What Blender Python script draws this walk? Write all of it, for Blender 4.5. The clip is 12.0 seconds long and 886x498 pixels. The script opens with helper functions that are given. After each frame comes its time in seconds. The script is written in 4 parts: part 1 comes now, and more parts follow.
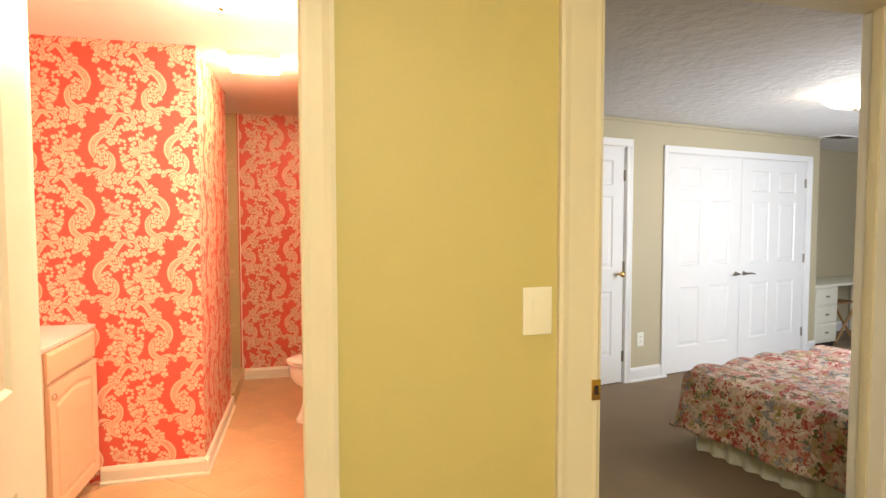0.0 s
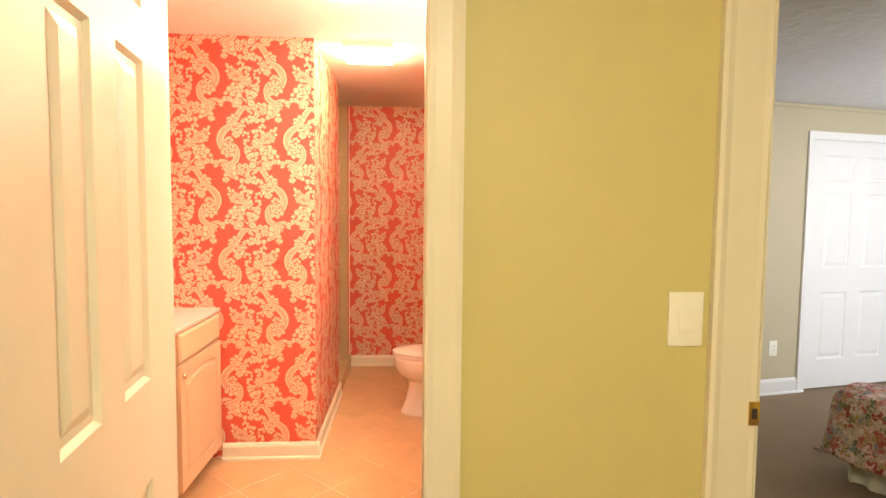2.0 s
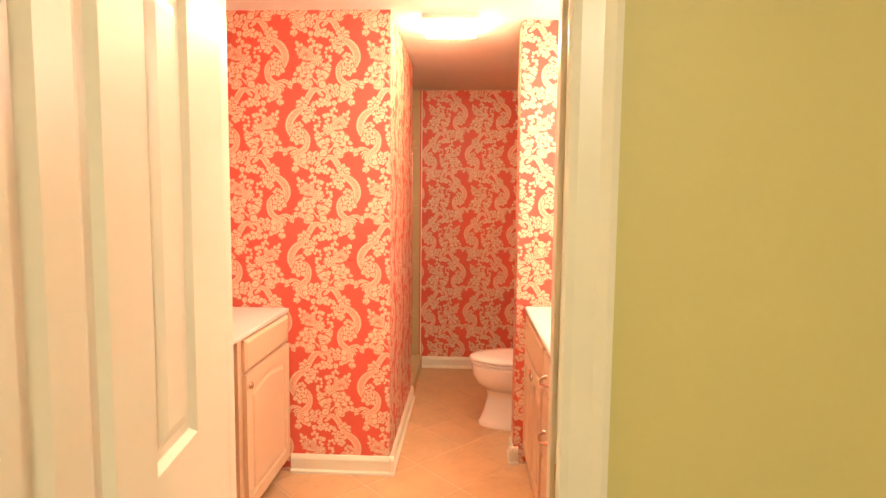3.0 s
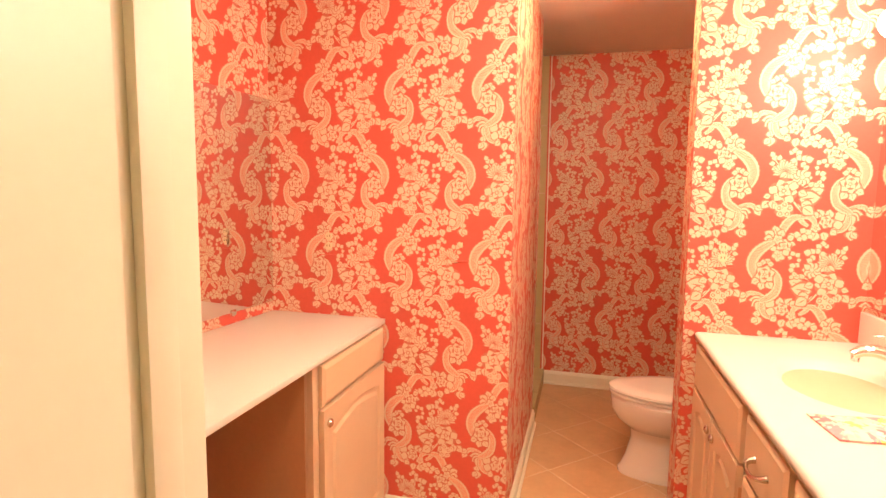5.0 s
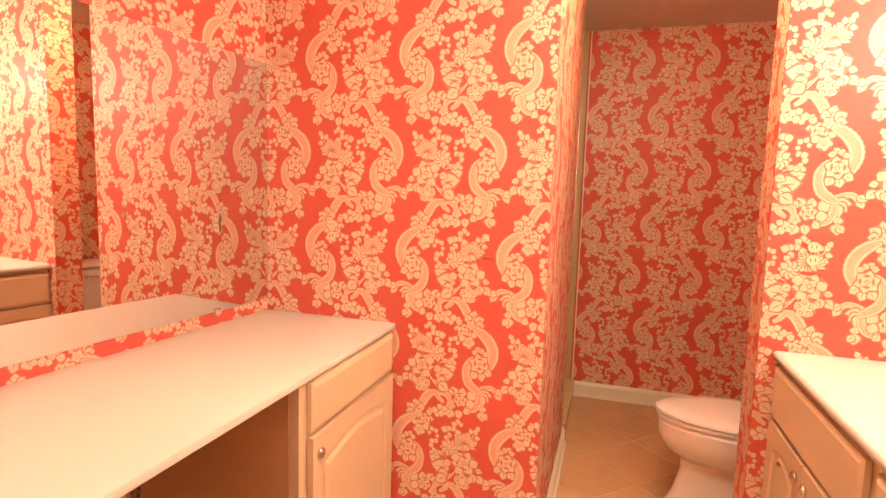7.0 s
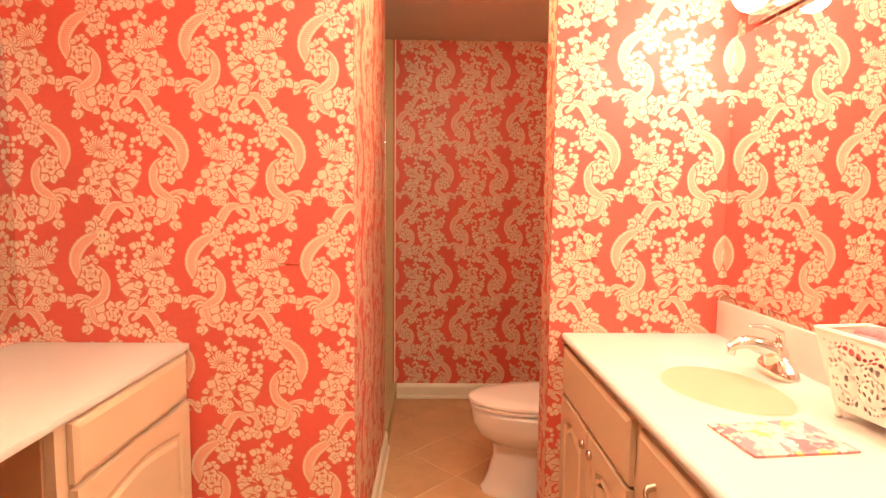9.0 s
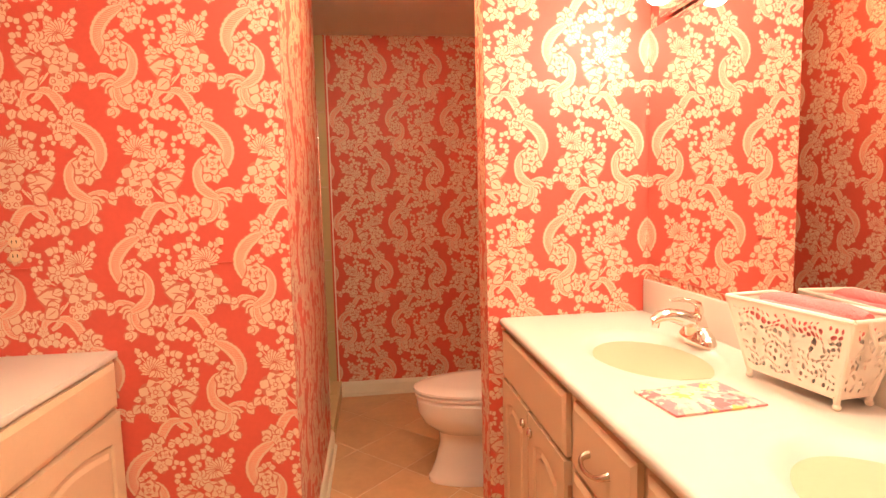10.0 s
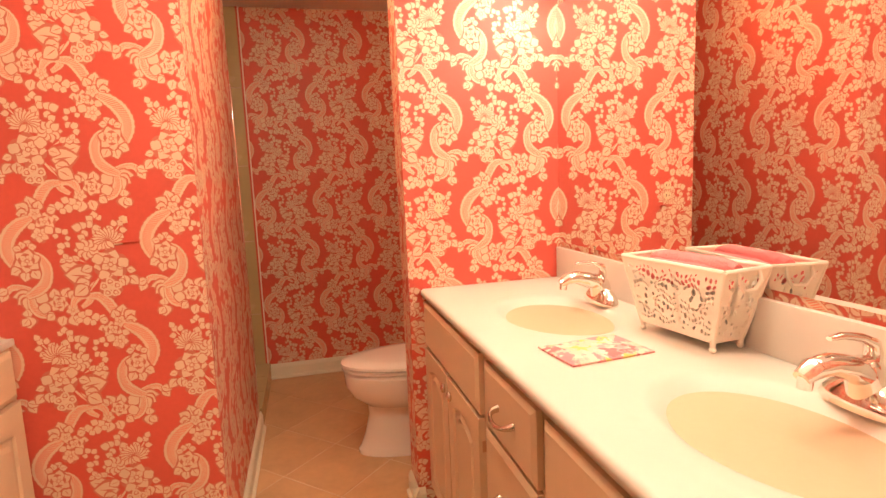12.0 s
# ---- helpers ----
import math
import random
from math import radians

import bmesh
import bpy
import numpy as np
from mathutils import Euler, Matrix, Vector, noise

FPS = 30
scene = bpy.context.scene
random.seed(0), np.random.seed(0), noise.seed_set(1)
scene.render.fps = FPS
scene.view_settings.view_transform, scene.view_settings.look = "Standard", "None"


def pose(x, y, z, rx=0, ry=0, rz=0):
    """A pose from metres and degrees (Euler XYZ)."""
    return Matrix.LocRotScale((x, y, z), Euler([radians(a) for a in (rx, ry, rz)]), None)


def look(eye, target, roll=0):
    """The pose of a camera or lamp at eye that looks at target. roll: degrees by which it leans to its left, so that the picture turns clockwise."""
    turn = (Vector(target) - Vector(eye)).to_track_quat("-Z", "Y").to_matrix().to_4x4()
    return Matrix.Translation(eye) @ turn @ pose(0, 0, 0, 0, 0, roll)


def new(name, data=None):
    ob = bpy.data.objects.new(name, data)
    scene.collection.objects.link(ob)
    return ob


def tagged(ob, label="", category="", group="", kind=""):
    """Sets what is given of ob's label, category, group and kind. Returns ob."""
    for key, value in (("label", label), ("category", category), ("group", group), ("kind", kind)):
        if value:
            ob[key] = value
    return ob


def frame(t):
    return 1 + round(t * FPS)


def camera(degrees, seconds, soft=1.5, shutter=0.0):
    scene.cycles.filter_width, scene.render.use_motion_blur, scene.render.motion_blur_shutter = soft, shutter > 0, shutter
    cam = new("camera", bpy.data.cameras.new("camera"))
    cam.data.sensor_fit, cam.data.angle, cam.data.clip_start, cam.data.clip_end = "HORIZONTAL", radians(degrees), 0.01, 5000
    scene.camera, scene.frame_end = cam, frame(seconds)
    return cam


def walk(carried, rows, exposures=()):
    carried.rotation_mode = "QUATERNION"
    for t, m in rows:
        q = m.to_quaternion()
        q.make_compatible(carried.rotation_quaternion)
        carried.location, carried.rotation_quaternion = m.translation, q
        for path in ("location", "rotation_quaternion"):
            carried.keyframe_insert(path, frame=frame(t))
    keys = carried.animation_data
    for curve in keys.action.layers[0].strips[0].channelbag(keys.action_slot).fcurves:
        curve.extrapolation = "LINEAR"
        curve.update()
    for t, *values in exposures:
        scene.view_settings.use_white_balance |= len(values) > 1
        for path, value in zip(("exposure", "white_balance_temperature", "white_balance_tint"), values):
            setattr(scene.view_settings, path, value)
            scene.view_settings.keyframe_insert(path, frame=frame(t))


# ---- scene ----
cam = camera(78.4, 12.0)
PATH = [
    (0, (0.21, -0.189, 1.37), (0.695, 1.749, 1.27), -0.1),
    (0.5, (0.207, -0.189, 1.369), (0.648, 1.759, 1.266), 0.1),
    (1, (0.202, -0.183, 1.371), (0.603, 1.773, 1.259), 0.2),
    (1.5, (0.182, -0.16, 1.375), (0.464, 1.816, 1.259), 0.4),
    (2, (0.149, -0.058, 1.373), (0.286, 1.933, 1.241), 0.6),
    (2.5, (0.091, 0.118, 1.375), (0.102, 2.113, 1.226), 0.7),
    (3, (0.035, 0.287, 1.376), (-0.054, 2.278, 1.211), 0.6),
    (5, (-0.074, 0.9, 1.367), (-0.583, 2.823, 1.156), 0.7),
    (5.5, (-0.113, 1.042, 1.349), (-0.721, 2.934, 1.129), 0.9),
    (6, (-0.16, 1.137, 1.341), (-0.816, 3.011, 1.104), 1.1),
    (6.5, (-0.157, 1.197, 1.316), (-0.822, 3.069, 1.088), 1.4),
    (7, (-0.16, 1.231, 1.316), (-0.749, 3.13, 1.094), 1.7),
    (9, (-0.105, 1.28, 1.292), (-0.067, 3.272, 1.117), 0.6),
    (9.5, (-0.1, 1.27, 1.283), (0.061, 3.255, 1.105), -0.5),
    (10, (-0.09, 1.258, 1.271), (0.16, 3.234, 1.087), -1.4),
    (10.5, (-0.076, 1.252, 1.264), (0.275, 3.211, 1.059), -2.2),
    (11, (-0.057, 1.237, 1.246), (0.355, 3.181, 1.027), -2.5),
    (11.5, (-0.044, 1.222, 1.247), (0.406, 3.155, 1.003), -2.5),
    (12, (-0.039, 1.217, 1.243), (0.438, 3.141, 0.982), -2.4),
]
EXPOSURES = [(0.0, 0.40), (1.5, 0.4), (2.5, 0.27), (3.0, 0.2), (5.0, 0.0), (7.0, 0.0), (9.5, -0.12), (12.0, -0.46)]
walk(cam, [(t, look(eye, target, roll)) for t, eye, target, roll in PATH], EXPOSURES)

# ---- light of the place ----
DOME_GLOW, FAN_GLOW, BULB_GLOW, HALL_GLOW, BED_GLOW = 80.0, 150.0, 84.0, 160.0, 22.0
WARM = (1.0, 0.79, 0.56)
world = bpy.data.worlds.new("sky")
scene.world = world
world.use_nodes = True
sky = world.node_tree.nodes.new("ShaderNodeTexSky")
sky.sky_type, sky.sun_disc, sky.sun_elevation, sky.sun_rotation = "NISHITA", False, radians(35), radians(20)
world.node_tree.links.new(sky.outputs[0], world.node_tree.nodes["Background"].inputs[0])
world.node_tree.nodes["Background"].inputs[1].default_value = 0.1
sun_data = bpy.data.lights.new("sun", "SUN")
sun_data.energy, sun_data.angle, sun_data.color = 2.0, radians(0.5), (1.0, 0.95, 0.88)
sun = new("sun", sun_data)
sun.matrix_world = look((8, 14, 10), (5, 1, 0))
win_data = bpy.data.lights.new("window_light", "AREA")
win_data.shape, win_data.size, win_data.size_y, win_data.energy, win_data.color = "RECTANGLE", 1.5, 1.1, 54.0, (0.86, 0.92, 1.0)
win_light = new("window_light", win_data)
win_light.matrix_world = look((4.4, 1.36, 1.35), (4.4, 4.0, 1.2))


# ---- materials ----
def material(name, colour, rough=0.5, metal=0.0, vary=0.08, scale=6.0, bump=0.0, bump_scale=60.0, spec=0.5, emit=0.0, emit_colour=None, random_value=0.0, coat=0.0, fine=70.0, deep=0.004):
    m = bpy.data.materials.new(name)
    m.use_nodes = True
    nt = m.node_tree
    n, l = nt.nodes, nt.links
    b = n["Principled BSDF"]
    b.inputs["Roughness"].default_value, b.inputs["Metallic"].default_value = rough, metal
    b.inputs["Specular IOR Level"].default_value, b.inputs["Coat Weight"].default_value = spec, coat
    b.inputs["Base Color"].default_value = (*colour, 1)
    co = n.new("ShaderNodeTexCoord")
    if vary:
        big, small, mix = n.new("ShaderNodeTexNoise"), n.new("ShaderNodeTexNoise"), n.new("ShaderNodeMath")
        big.inputs["Scale"].default_value, small.inputs["Scale"].default_value = scale, fine
        big.inputs["Detail"].default_value = 5
        l.new(co.outputs["Object"], big.inputs["Vector"])
        l.new(co.outputs["Object"], small.inputs["Vector"])
        mix.operation = "ADD"
        l.new(big.outputs[0], mix.inputs[0])
        half = n.new("ShaderNodeMath")
        half.operation, half.inputs[1].default_value = "MULTIPLY", 0.5
        l.new(small.outputs[0], half.inputs[0])
        l.new(half.outputs[0], mix.inputs[1])
        fac = mix.outputs[0]
        if random_value:
            info, more, add = n.new("ShaderNodeObjectInfo"), n.new("ShaderNodeMath"), n.new("ShaderNodeMath")
            more.operation, more.inputs[1].default_value, add.operation = "MULTIPLY_ADD", random_value, "ADD"
            more.inputs[2].default_value = -random_value / 2
            l.new(info.outputs["Random"], more.inputs[0])
            l.new(fac, add.inputs[0])
            l.new(more.outputs[0], add.inputs[1])
            fac = add.outputs[0]
        ramp = n.new("ShaderNodeMapRange")
        ramp.inputs["From Min"].default_value, ramp.inputs["From Max"].default_value = 0.15, 1.35
        ramp.inputs["To Min"].default_value, ramp.inputs["To Max"].default_value = 1 - vary, 1 + vary
        l.new(fac, ramp.inputs["Value"])
        mul = n.new("ShaderNodeVectorMath")
        mul.operation, mul.inputs[0].default_value = "SCALE", colour
        l.new(ramp.outputs[0], mul.inputs["Scale"])
        l.new(mul.outputs[0], b.inputs["Base Color"])
        rr = n.new("ShaderNodeMapRange")
        rr.inputs["To Min"].default_value, rr.inputs["To Max"].default_value = max(0.02, rough - 0.06), min(1, rough + 0.06)
        l.new(big.outputs[0], rr.inputs["Value"])
        l.new(rr.outputs[0], b.inputs["Roughness"])
    if bump:
        tex, bp = n.new("ShaderNodeTexNoise"), n.new("ShaderNodeBump")
        tex.inputs["Scale"].default_value, tex.inputs["Detail"].default_value = bump_scale, 4
        bp.inputs["Strength"].default_value, bp.inputs["Distance"].default_value = bump, deep
        l.new(co.outputs["Object"], tex.inputs["Vector"])
        l.new(tex.outputs[0], bp.inputs["Height"])
        l.new(bp.outputs[0], b.inputs["Normal"])
    if emit:
        b.inputs["Emission Color"].default_value = (*(emit_colour or colour), 1)
        b.inputs["Emission Strength"].default_value = emit
    return m


def floral_fabric(name, stops, scale):
    """A printed cotton with blotchy blooms in several colours."""
    m = material(name, (0.7, 0.6, 0.5), 0.9, vary=0.0, bump=0.3, bump_scale=120)
    n, l = m.node_tree.nodes, m.node_tree.links
    co, vor, noi = n.new("ShaderNodeTexCoord"), n.new("ShaderNodeTexVoronoi"), n.new("ShaderNodeTexNoise")
    vor.inputs["Scale"].default_value, noi.inputs["Scale"].default_value, noi.inputs["Detail"].default_value = scale, scale * 1.6, 4
    add = n.new("ShaderNodeVectorMath")
    add.operation = "MULTIPLY_ADD"
    add.inputs[1].default_value = (0.12, 0.12, 0.12)
    l.new(co.outputs["Object"], noi.inputs["Vector"])
    l.new(noi.outputs["Color"], add.inputs[0])
    l.new(co.outputs["Object"], add.inputs[2])
    l.new(add.outputs[0], vor.inputs["Vector"])
    sep, ramp = n.new("ShaderNodeSeparateColor"), n.new("ShaderNodeValToRGB")
    l.new(vor.outputs["Color"], sep.inputs[0])
    l.new(sep.outputs[0], ramp.inputs[0])
    ramp.color_ramp.interpolation = "CONSTANT"
    for k, c in enumerate(stops):
        e = ramp.color_ramp.elements[k] if k < 2 else ramp.color_ramp.elements.new(k / len(stops))
        e.position, e.color = k / len(stops), (*c, 1)
    mix, shade = n.new("ShaderNodeMix"), n.new("ShaderNodeMapRange")
    mix.data_type = "RGBA"
    shade.inputs["From Min"].default_value, shade.inputs["From Max"].default_value = 0.55, 0.85
    l.new(vor.outputs["Distance"], shade.inputs["Value"])
    l.new(shade.outputs[0], mix.inputs[0])
    l.new(ramp.outputs[0], mix.inputs[6])
    mix.inputs[7].default_value = (*stops[0], 1)
    l.new(mix.outputs[2], n["Principled BSDF"].inputs["Base Color"])
    return m


RED = material("wallpaper_red", (0.64, 0.102, 0.070), 0.50, vary=0.16, spec=0.4, scale=4.0, bump=0.06, bump_scale=300)
CREAM = material("wallpaper_cream", (0.74, 0.54, 0.38), 0.50, spec=0.4, vary=0.10, scale=9.0, bump=0.06, bump_scale=300)
LACE = material("wallpaper_lace", (0.74, 0.26, 0.17), 0.42, vary=0.08)
OUTLINE = material("wallpaper_line", (0.58, 0.17, 0.11), 0.40, vary=0.05)
GREEN = material("green_wall_paint", (0.57, 0.50, 0.21), 0.55, vary=0.05, scale=2.0, bump=0.05, bump_scale=180)
TAN = material("tan_wall_paint", (0.50, 0.44, 0.30), 0.6, vary=0.05, scale=2.0, bump=0.05, bump_scale=180)
TRIM = material("trim_paint", (0.74, 0.69, 0.55), 0.35, vary=0.04, scale=8, bump=0.03, bump_scale=40)
WHITE = material("white_door_paint", (0.80, 0.80, 0.80), 0.35, vary=0.03, scale=8, bump=0.03, bump_scale=60)
CEIL = material("ceiling_paint", (0.84, 0.80, 0.74), 0.8, vary=0.04, scale=3, bump=0.12, bump_scale=90)
POPCORN = material("textured_ceiling", (0.74, 0.74, 0.75), 0.9, vary=0.10, scale=12, bump=1.0, bump_scale=16, deep=0.014)
CABINET = material("cabinet_wood", (0.64, 0.46, 0.30), 0.38, vary=0.07, scale=5, bump=0.04, bump_scale=30)
# red-brown wood, with the shade of knee space and toe recess in its colour
CABINET_SHADED = material("cabinet_side_shaded", (0.52, 0.28, 0.15), 0.5, vary=0.12, scale=5)
MARBLE = material("cultured_marble", (0.67, 0.63, 0.56), 0.36, vary=0.03, scale=5, coat=0.04)
PORCELAIN = material("porcelain", (0.86, 0.80, 0.74), 0.08, vary=0.015, scale=3, coat=0.4)
TILE = material("floor_tile", (0.56, 0.345, 0.18), 0.32, vary=0.22, scale=7.0, bump=0.08, bump_scale=25, random_value=0.25, fine=30)
GROUT = material("grout", (0.66, 0.51, 0.35), 0.9, vary=0.1)
WALL_TILE = material("shower_tile", (0.55, 0.42, 0.22), 0.25, vary=0.12, scale=6, random_value=0.2)
CARPET = material("carpet", (0.26, 0.19, 0.125), 0.95, vary=0.22, scale=3.0, bump=0.9, bump_scale=260, fine=240)
CHROME = material("chrome", (0.85, 0.82, 0.78), 0.07, metal=1.0, vary=0.03, scale=12)
NICKEL = material("satin_nickel", (0.66, 0.58, 0.50), 0.24, metal=1.0, vary=0.05)
BRASS = material("brass", (0.80, 0.55, 0.22), 0.22, metal=1.0, vary=0.08, scale=30)
STEEL = material("hinge_steel", (0.30, 0.27, 0.23), 0.35, metal=1.0, vary=0.08)
MIRROR = material("mirror_glass", (0.80, 0.77, 0.74), 0.012, metal=1.0, vary=0.0)
DARK = material("dark_gap", (0.03, 0.02, 0.015), 0.8, vary=0.05)
PLASTIC = material("switch_plastic", (0.84, 0.82, 0.72), 0.3, vary=0.02)
IVORY = material("ivory_plastic", (0.80, 0.60, 0.38), 0.35, vary=0.03)
BASKET = material("cream_enamel", (0.86, 0.80, 0.68), 0.35, vary=0.05, scale=20)
TOWEL = material("pink_terry", (0.80, 0.22, 0.22), 0.95, vary=0.12, scale=25, bump=1.0, bump_scale=220)
SKIRT = material("bed_skirt_cotton", (0.62, 0.62, 0.55), 0.85, vary=0.06, bump=0.15, bump_scale=50)
DESK = material("desk_paint", (0.72, 0.70, 0.60), 0.4, vary=0.05)
STOOL = material("stool_wood", (0.35, 0.20, 0.09), 0.45, vary=0.15, scale=12)
LEAF = material("plant_leaf", (0.06, 0.12, 0.04), 0.5, vary=0.25, scale=40)
POT = material("patterned_pot", (0.30, 0.36, 0.48), 0.2, vary=0.45, scale=45)
DOME = material("lamp_dome_glass", (1, 1, 1), 0.3, vary=0, emit=DOME_GLOW, emit_colour=WARM)
FAN_LENS = material("fan_lens", (1, 1, 1), 0.3, vary=0, emit=FAN_GLOW, emit_colour=(1.0, 0.62, 0.34))
BULB = material("globe_bulb", (1, 1, 1), 0.2, vary=0, emit=BULB_GLOW, emit_colour=(1.0, 0.82, 0.64))
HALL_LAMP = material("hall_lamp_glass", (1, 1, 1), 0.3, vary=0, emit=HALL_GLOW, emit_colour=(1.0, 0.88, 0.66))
BED_LAMP = material("bedroom_lamp_glass", (1, 1, 1), 0.3, vary=0, emit=BED_GLOW, emit_colour=(1.0, 0.86, 0.66))
QUILT = floral_fabric("floral_quilt", [(0.48, 0.38, 0.30), (0.28, 0.045, 0.04), (0.50, 0.22, 0.19), (0.10, 0.12, 0.06), (0.60, 0.50, 0.42), (0.36, 0.10, 0.08), (0.20, 0.21, 0.23), (0.36, 0.26, 0.12), (0.64, 0.46, 0.42)], 30.0)
CLOTH = floral_fabric("floral_cloth", [(0.80, 0.56, 0.46), (0.72, 0.18, 0.19), (0.80, 0.62, 0.52), (0.70, 0.54, 0.16), (0.76, 0.34, 0.34), (0.82, 0.66, 0.56), (0.74, 0.26, 0.28)], 24.0)


# ---- mesh helpers ----
def box(bm, x0, x1, y0, y1, z0, z1, bevel=0.0, m=None):
    r = bmesh.ops.create_cube(bm, size=1.0, matrix=Matrix.Translation(((x0 + x1) / 2, (y0 + y1) / 2, (z0 + z1) / 2)) @ Matrix.Diagonal((abs(x1 - x0), abs(y1 - y0), abs(z1 - z0), 1)))
    vs = r["verts"]
    if bevel:
        edges = list({e for v in vs for e in v.link_edges})
        out = bmesh.ops.bevel(bm, geom=edges, offset=bevel, segments=2, affect="EDGES", profile=0.6)
        vs = list({v for f in out["faces"] for v in f.verts} | {v for v in vs if v.is_valid})
    if m is not None:
        bmesh.ops.transform(bm, matrix=m, verts=vs)
    return bm


def boxes(*many, bevel=0.0):
    bm = bmesh.new()
    for b in many:
        box(bm, *b, bevel=bevel)
    return bm


def bevelled(bm, offset):
    bmesh.ops.bevel(bm, geom=bm.edges[:], offset=offset, segments=2, affect="EDGES", profile=0.6)
    return bm


def rod(bm, a, b, r, r2=None, seg=12):
    a, b = Vector(a), Vector(b)
    d = b - a
    m = Matrix.Translation((a + b) / 2) @ d.to_track_quat("Z", "Y").to_matrix().to_4x4()
    bmesh.ops.create_cone(bm, cap_ends=True, segments=seg, radius1=r, radius2=r if r2 is None else r2, depth=d.length, matrix=m)
    return bm


def ball(bm, c, sx, sy, sz, u=20, v=12):
    bmesh.ops.create_uvsphere(bm, u_segments=u, v_segments=v, radius=1.0, matrix=Matrix.Translation(c) @ Matrix.Diagonal((sx, sy, sz, 1)))
    return bm


def sweep(points, radii, seg=12, flat=1.0):
    """A tube along points, closed at both ends."""
    bm = bmesh.new()
    rings = []
    pts = [Vector(p) for p in points]
    for i, p in enumerate(pts):
        d = (pts[min(i + 1, len(pts) - 1)] - pts[max(i - 1, 0)]).normalized()
        side = d.cross(Vector((0, 1, 0)))
        side = side.normalized() if side.length > 1e-4 else Vector((1, 0, 0))
        up = side.cross(d)
        rings.append([bm.verts.new(p + radii[i] * (math.cos(a) * side * flat + math.sin(a) * up)) for a in (2 * math.pi * k / seg for k in range(seg))])
    for a, b in zip(rings, rings[1:]):
        for k in range(seg):
            bm.faces.new((a[k], a[(k + 1) % seg], b[(k + 1) % seg], b[k]))
    bm.faces.new(rings[0])
    bm.faces.new(rings[-1])
    return bm


def lofted(rings):
    bm = bmesh.new()
    vs = [[bm.verts.new(p) for p in r] for r in rings]
    n = len(vs[0])
    for a, b in zip(vs, vs[1:]):
        for k in range(n):
            bm.faces.new((a[k], a[(k + 1) % n], b[(k + 1) % n], b[k]))
    bm.faces.new(vs[0])
    bm.faces.new(vs[-1])
    return bm


def mesh(name, bm, mat, smooth=False):
    bmesh.ops.recalc_face_normals(bm, faces=bm.faces)
    me = bpy.data.meshes.new(name)
    bm.to_mesh(me)
    bm.free()
    me.materials.append(mat)
    if smooth:
        me.shade_smooth()
        if smooth != "all":
            me.set_sharp_from_angle(angle=radians(40))
    return me


def part(name, bm, mat, parent, label="", smooth=True):
    ob = new(name, mesh(name, bm, mat, smooth))
    ob.parent = parent
    return tagged(ob, label)


def thing(name, label, category, at=None, group="", kind=""):
    ob = new(name)
    ob.empty_display_size = 0.05
    if at is not None:
        ob.matrix_world = at
    return tagged(ob, label, category, group, kind)


def built(name, bm, mat, label, category, at=None, group="", kind="", smooth=True):
    ob = new(name, mesh(name, bm, mat, smooth))
    if at is not None:
        ob.matrix_world = at
    return tagged(ob, label, category, group, kind)


# ---- plan ----
XW, XR = -1.37, 0.889            # left and right wall of the bathroom
YF, YS, YB = 2.94, 3.096, 4.775  # wall before the shower, stub wall, far wall
XC, XS = -0.345, 0.295           # corridor: corner of the shower block, end of the stub
H, HB = 2.295, 2.225             # ceilings: bathroom and hall, bedroom
Y0, Y1 = 1.217, 1.337            # the wall between hall and rooms
BL, BR = -0.448, 0.220           # bathroom doorway
DL, DR = 1.017, 2.13            # bedroom doorway
DOOR_H = 2.11
BED = pose(3.2, 3.93, 0, 0, 0, 11)   # the bedroom's far wall runs along this pose's x


def structure(name, bm, mat, label, category="wall", at=None):
    return built(name, bm, mat, label, category, at, kind="structure", smooth=False)


structure("floor", boxes((XW - .25, 0.99, Y0, YB + .1, -0.12, -0.0016)), GROUT, "beige grout bed under the bathroom tiles", "floor")
structure("floor_hall", boxes((-1.1, 2.6, -1.6, Y0, -0.12, -0.001)), CARPET, "brown carpet in the hall", "floor")
structure("floor_bedroom", boxes((0.99, 8.0, Y0, 6.6, -0.12, 0.0)), CARPET, "grey brown cut pile carpet in the bedroom", "floor")
structure("ceiling", boxes((XW - .25, 0.95, Y0 + .06, YB + .1, H, H + .1)), CEIL, "cream painted bathroom ceiling", "ceiling")
structure("ceiling_hall", boxes((-1.1, 2.6, -1.6, Y0 + .06, H, H + .1)), CEIL, "cream painted hall ceiling", "ceiling")
structure("ceiling_bedroom", boxes((0.95, 8.0, Y0 + .06, 6.6, HB, HB + .17)), POPCORN, "white textured bedroom ceiling", "ceiling")

YM = (Y0 + Y1) / 2
structure("wall_hall", boxes((-1.1, BL, Y0, YM, 0, H), (BR, DL, Y0, YM, 0, H), (DR, 2.6, Y0, YM, 0, H), (BL, BR, Y0, YM, DOOR_H, H), (DL, DR, Y0, YM, DOOR_H, H)), GREEN, "olive green painted hall wall", "wall")
wall_bath_south = structure("wall_bath_south", boxes((XW - .14, BL, YM, Y1, 0, H), (BR, XR, YM, Y1, 0, H), (BL, BR, YM, Y1, DOOR_H, H)), RED, "red floral wallpapered wall beside the doorway")
structure("wall_bedroom_south", boxes((0.99, DL + .015, YM, Y1, 0, HB), (DR, 3.6, YM, Y1, 0, HB), (5.2, 8.0, YM, Y1, 0, HB), (3.6, 5.2, YM, Y1, 0, .8), (3.6, 5.2, YM, Y1, 1.95, HB), (DL + .015, DR, YM, Y1, DOOR_H, HB)), TAN, "tan painted bedroom wall with a window")
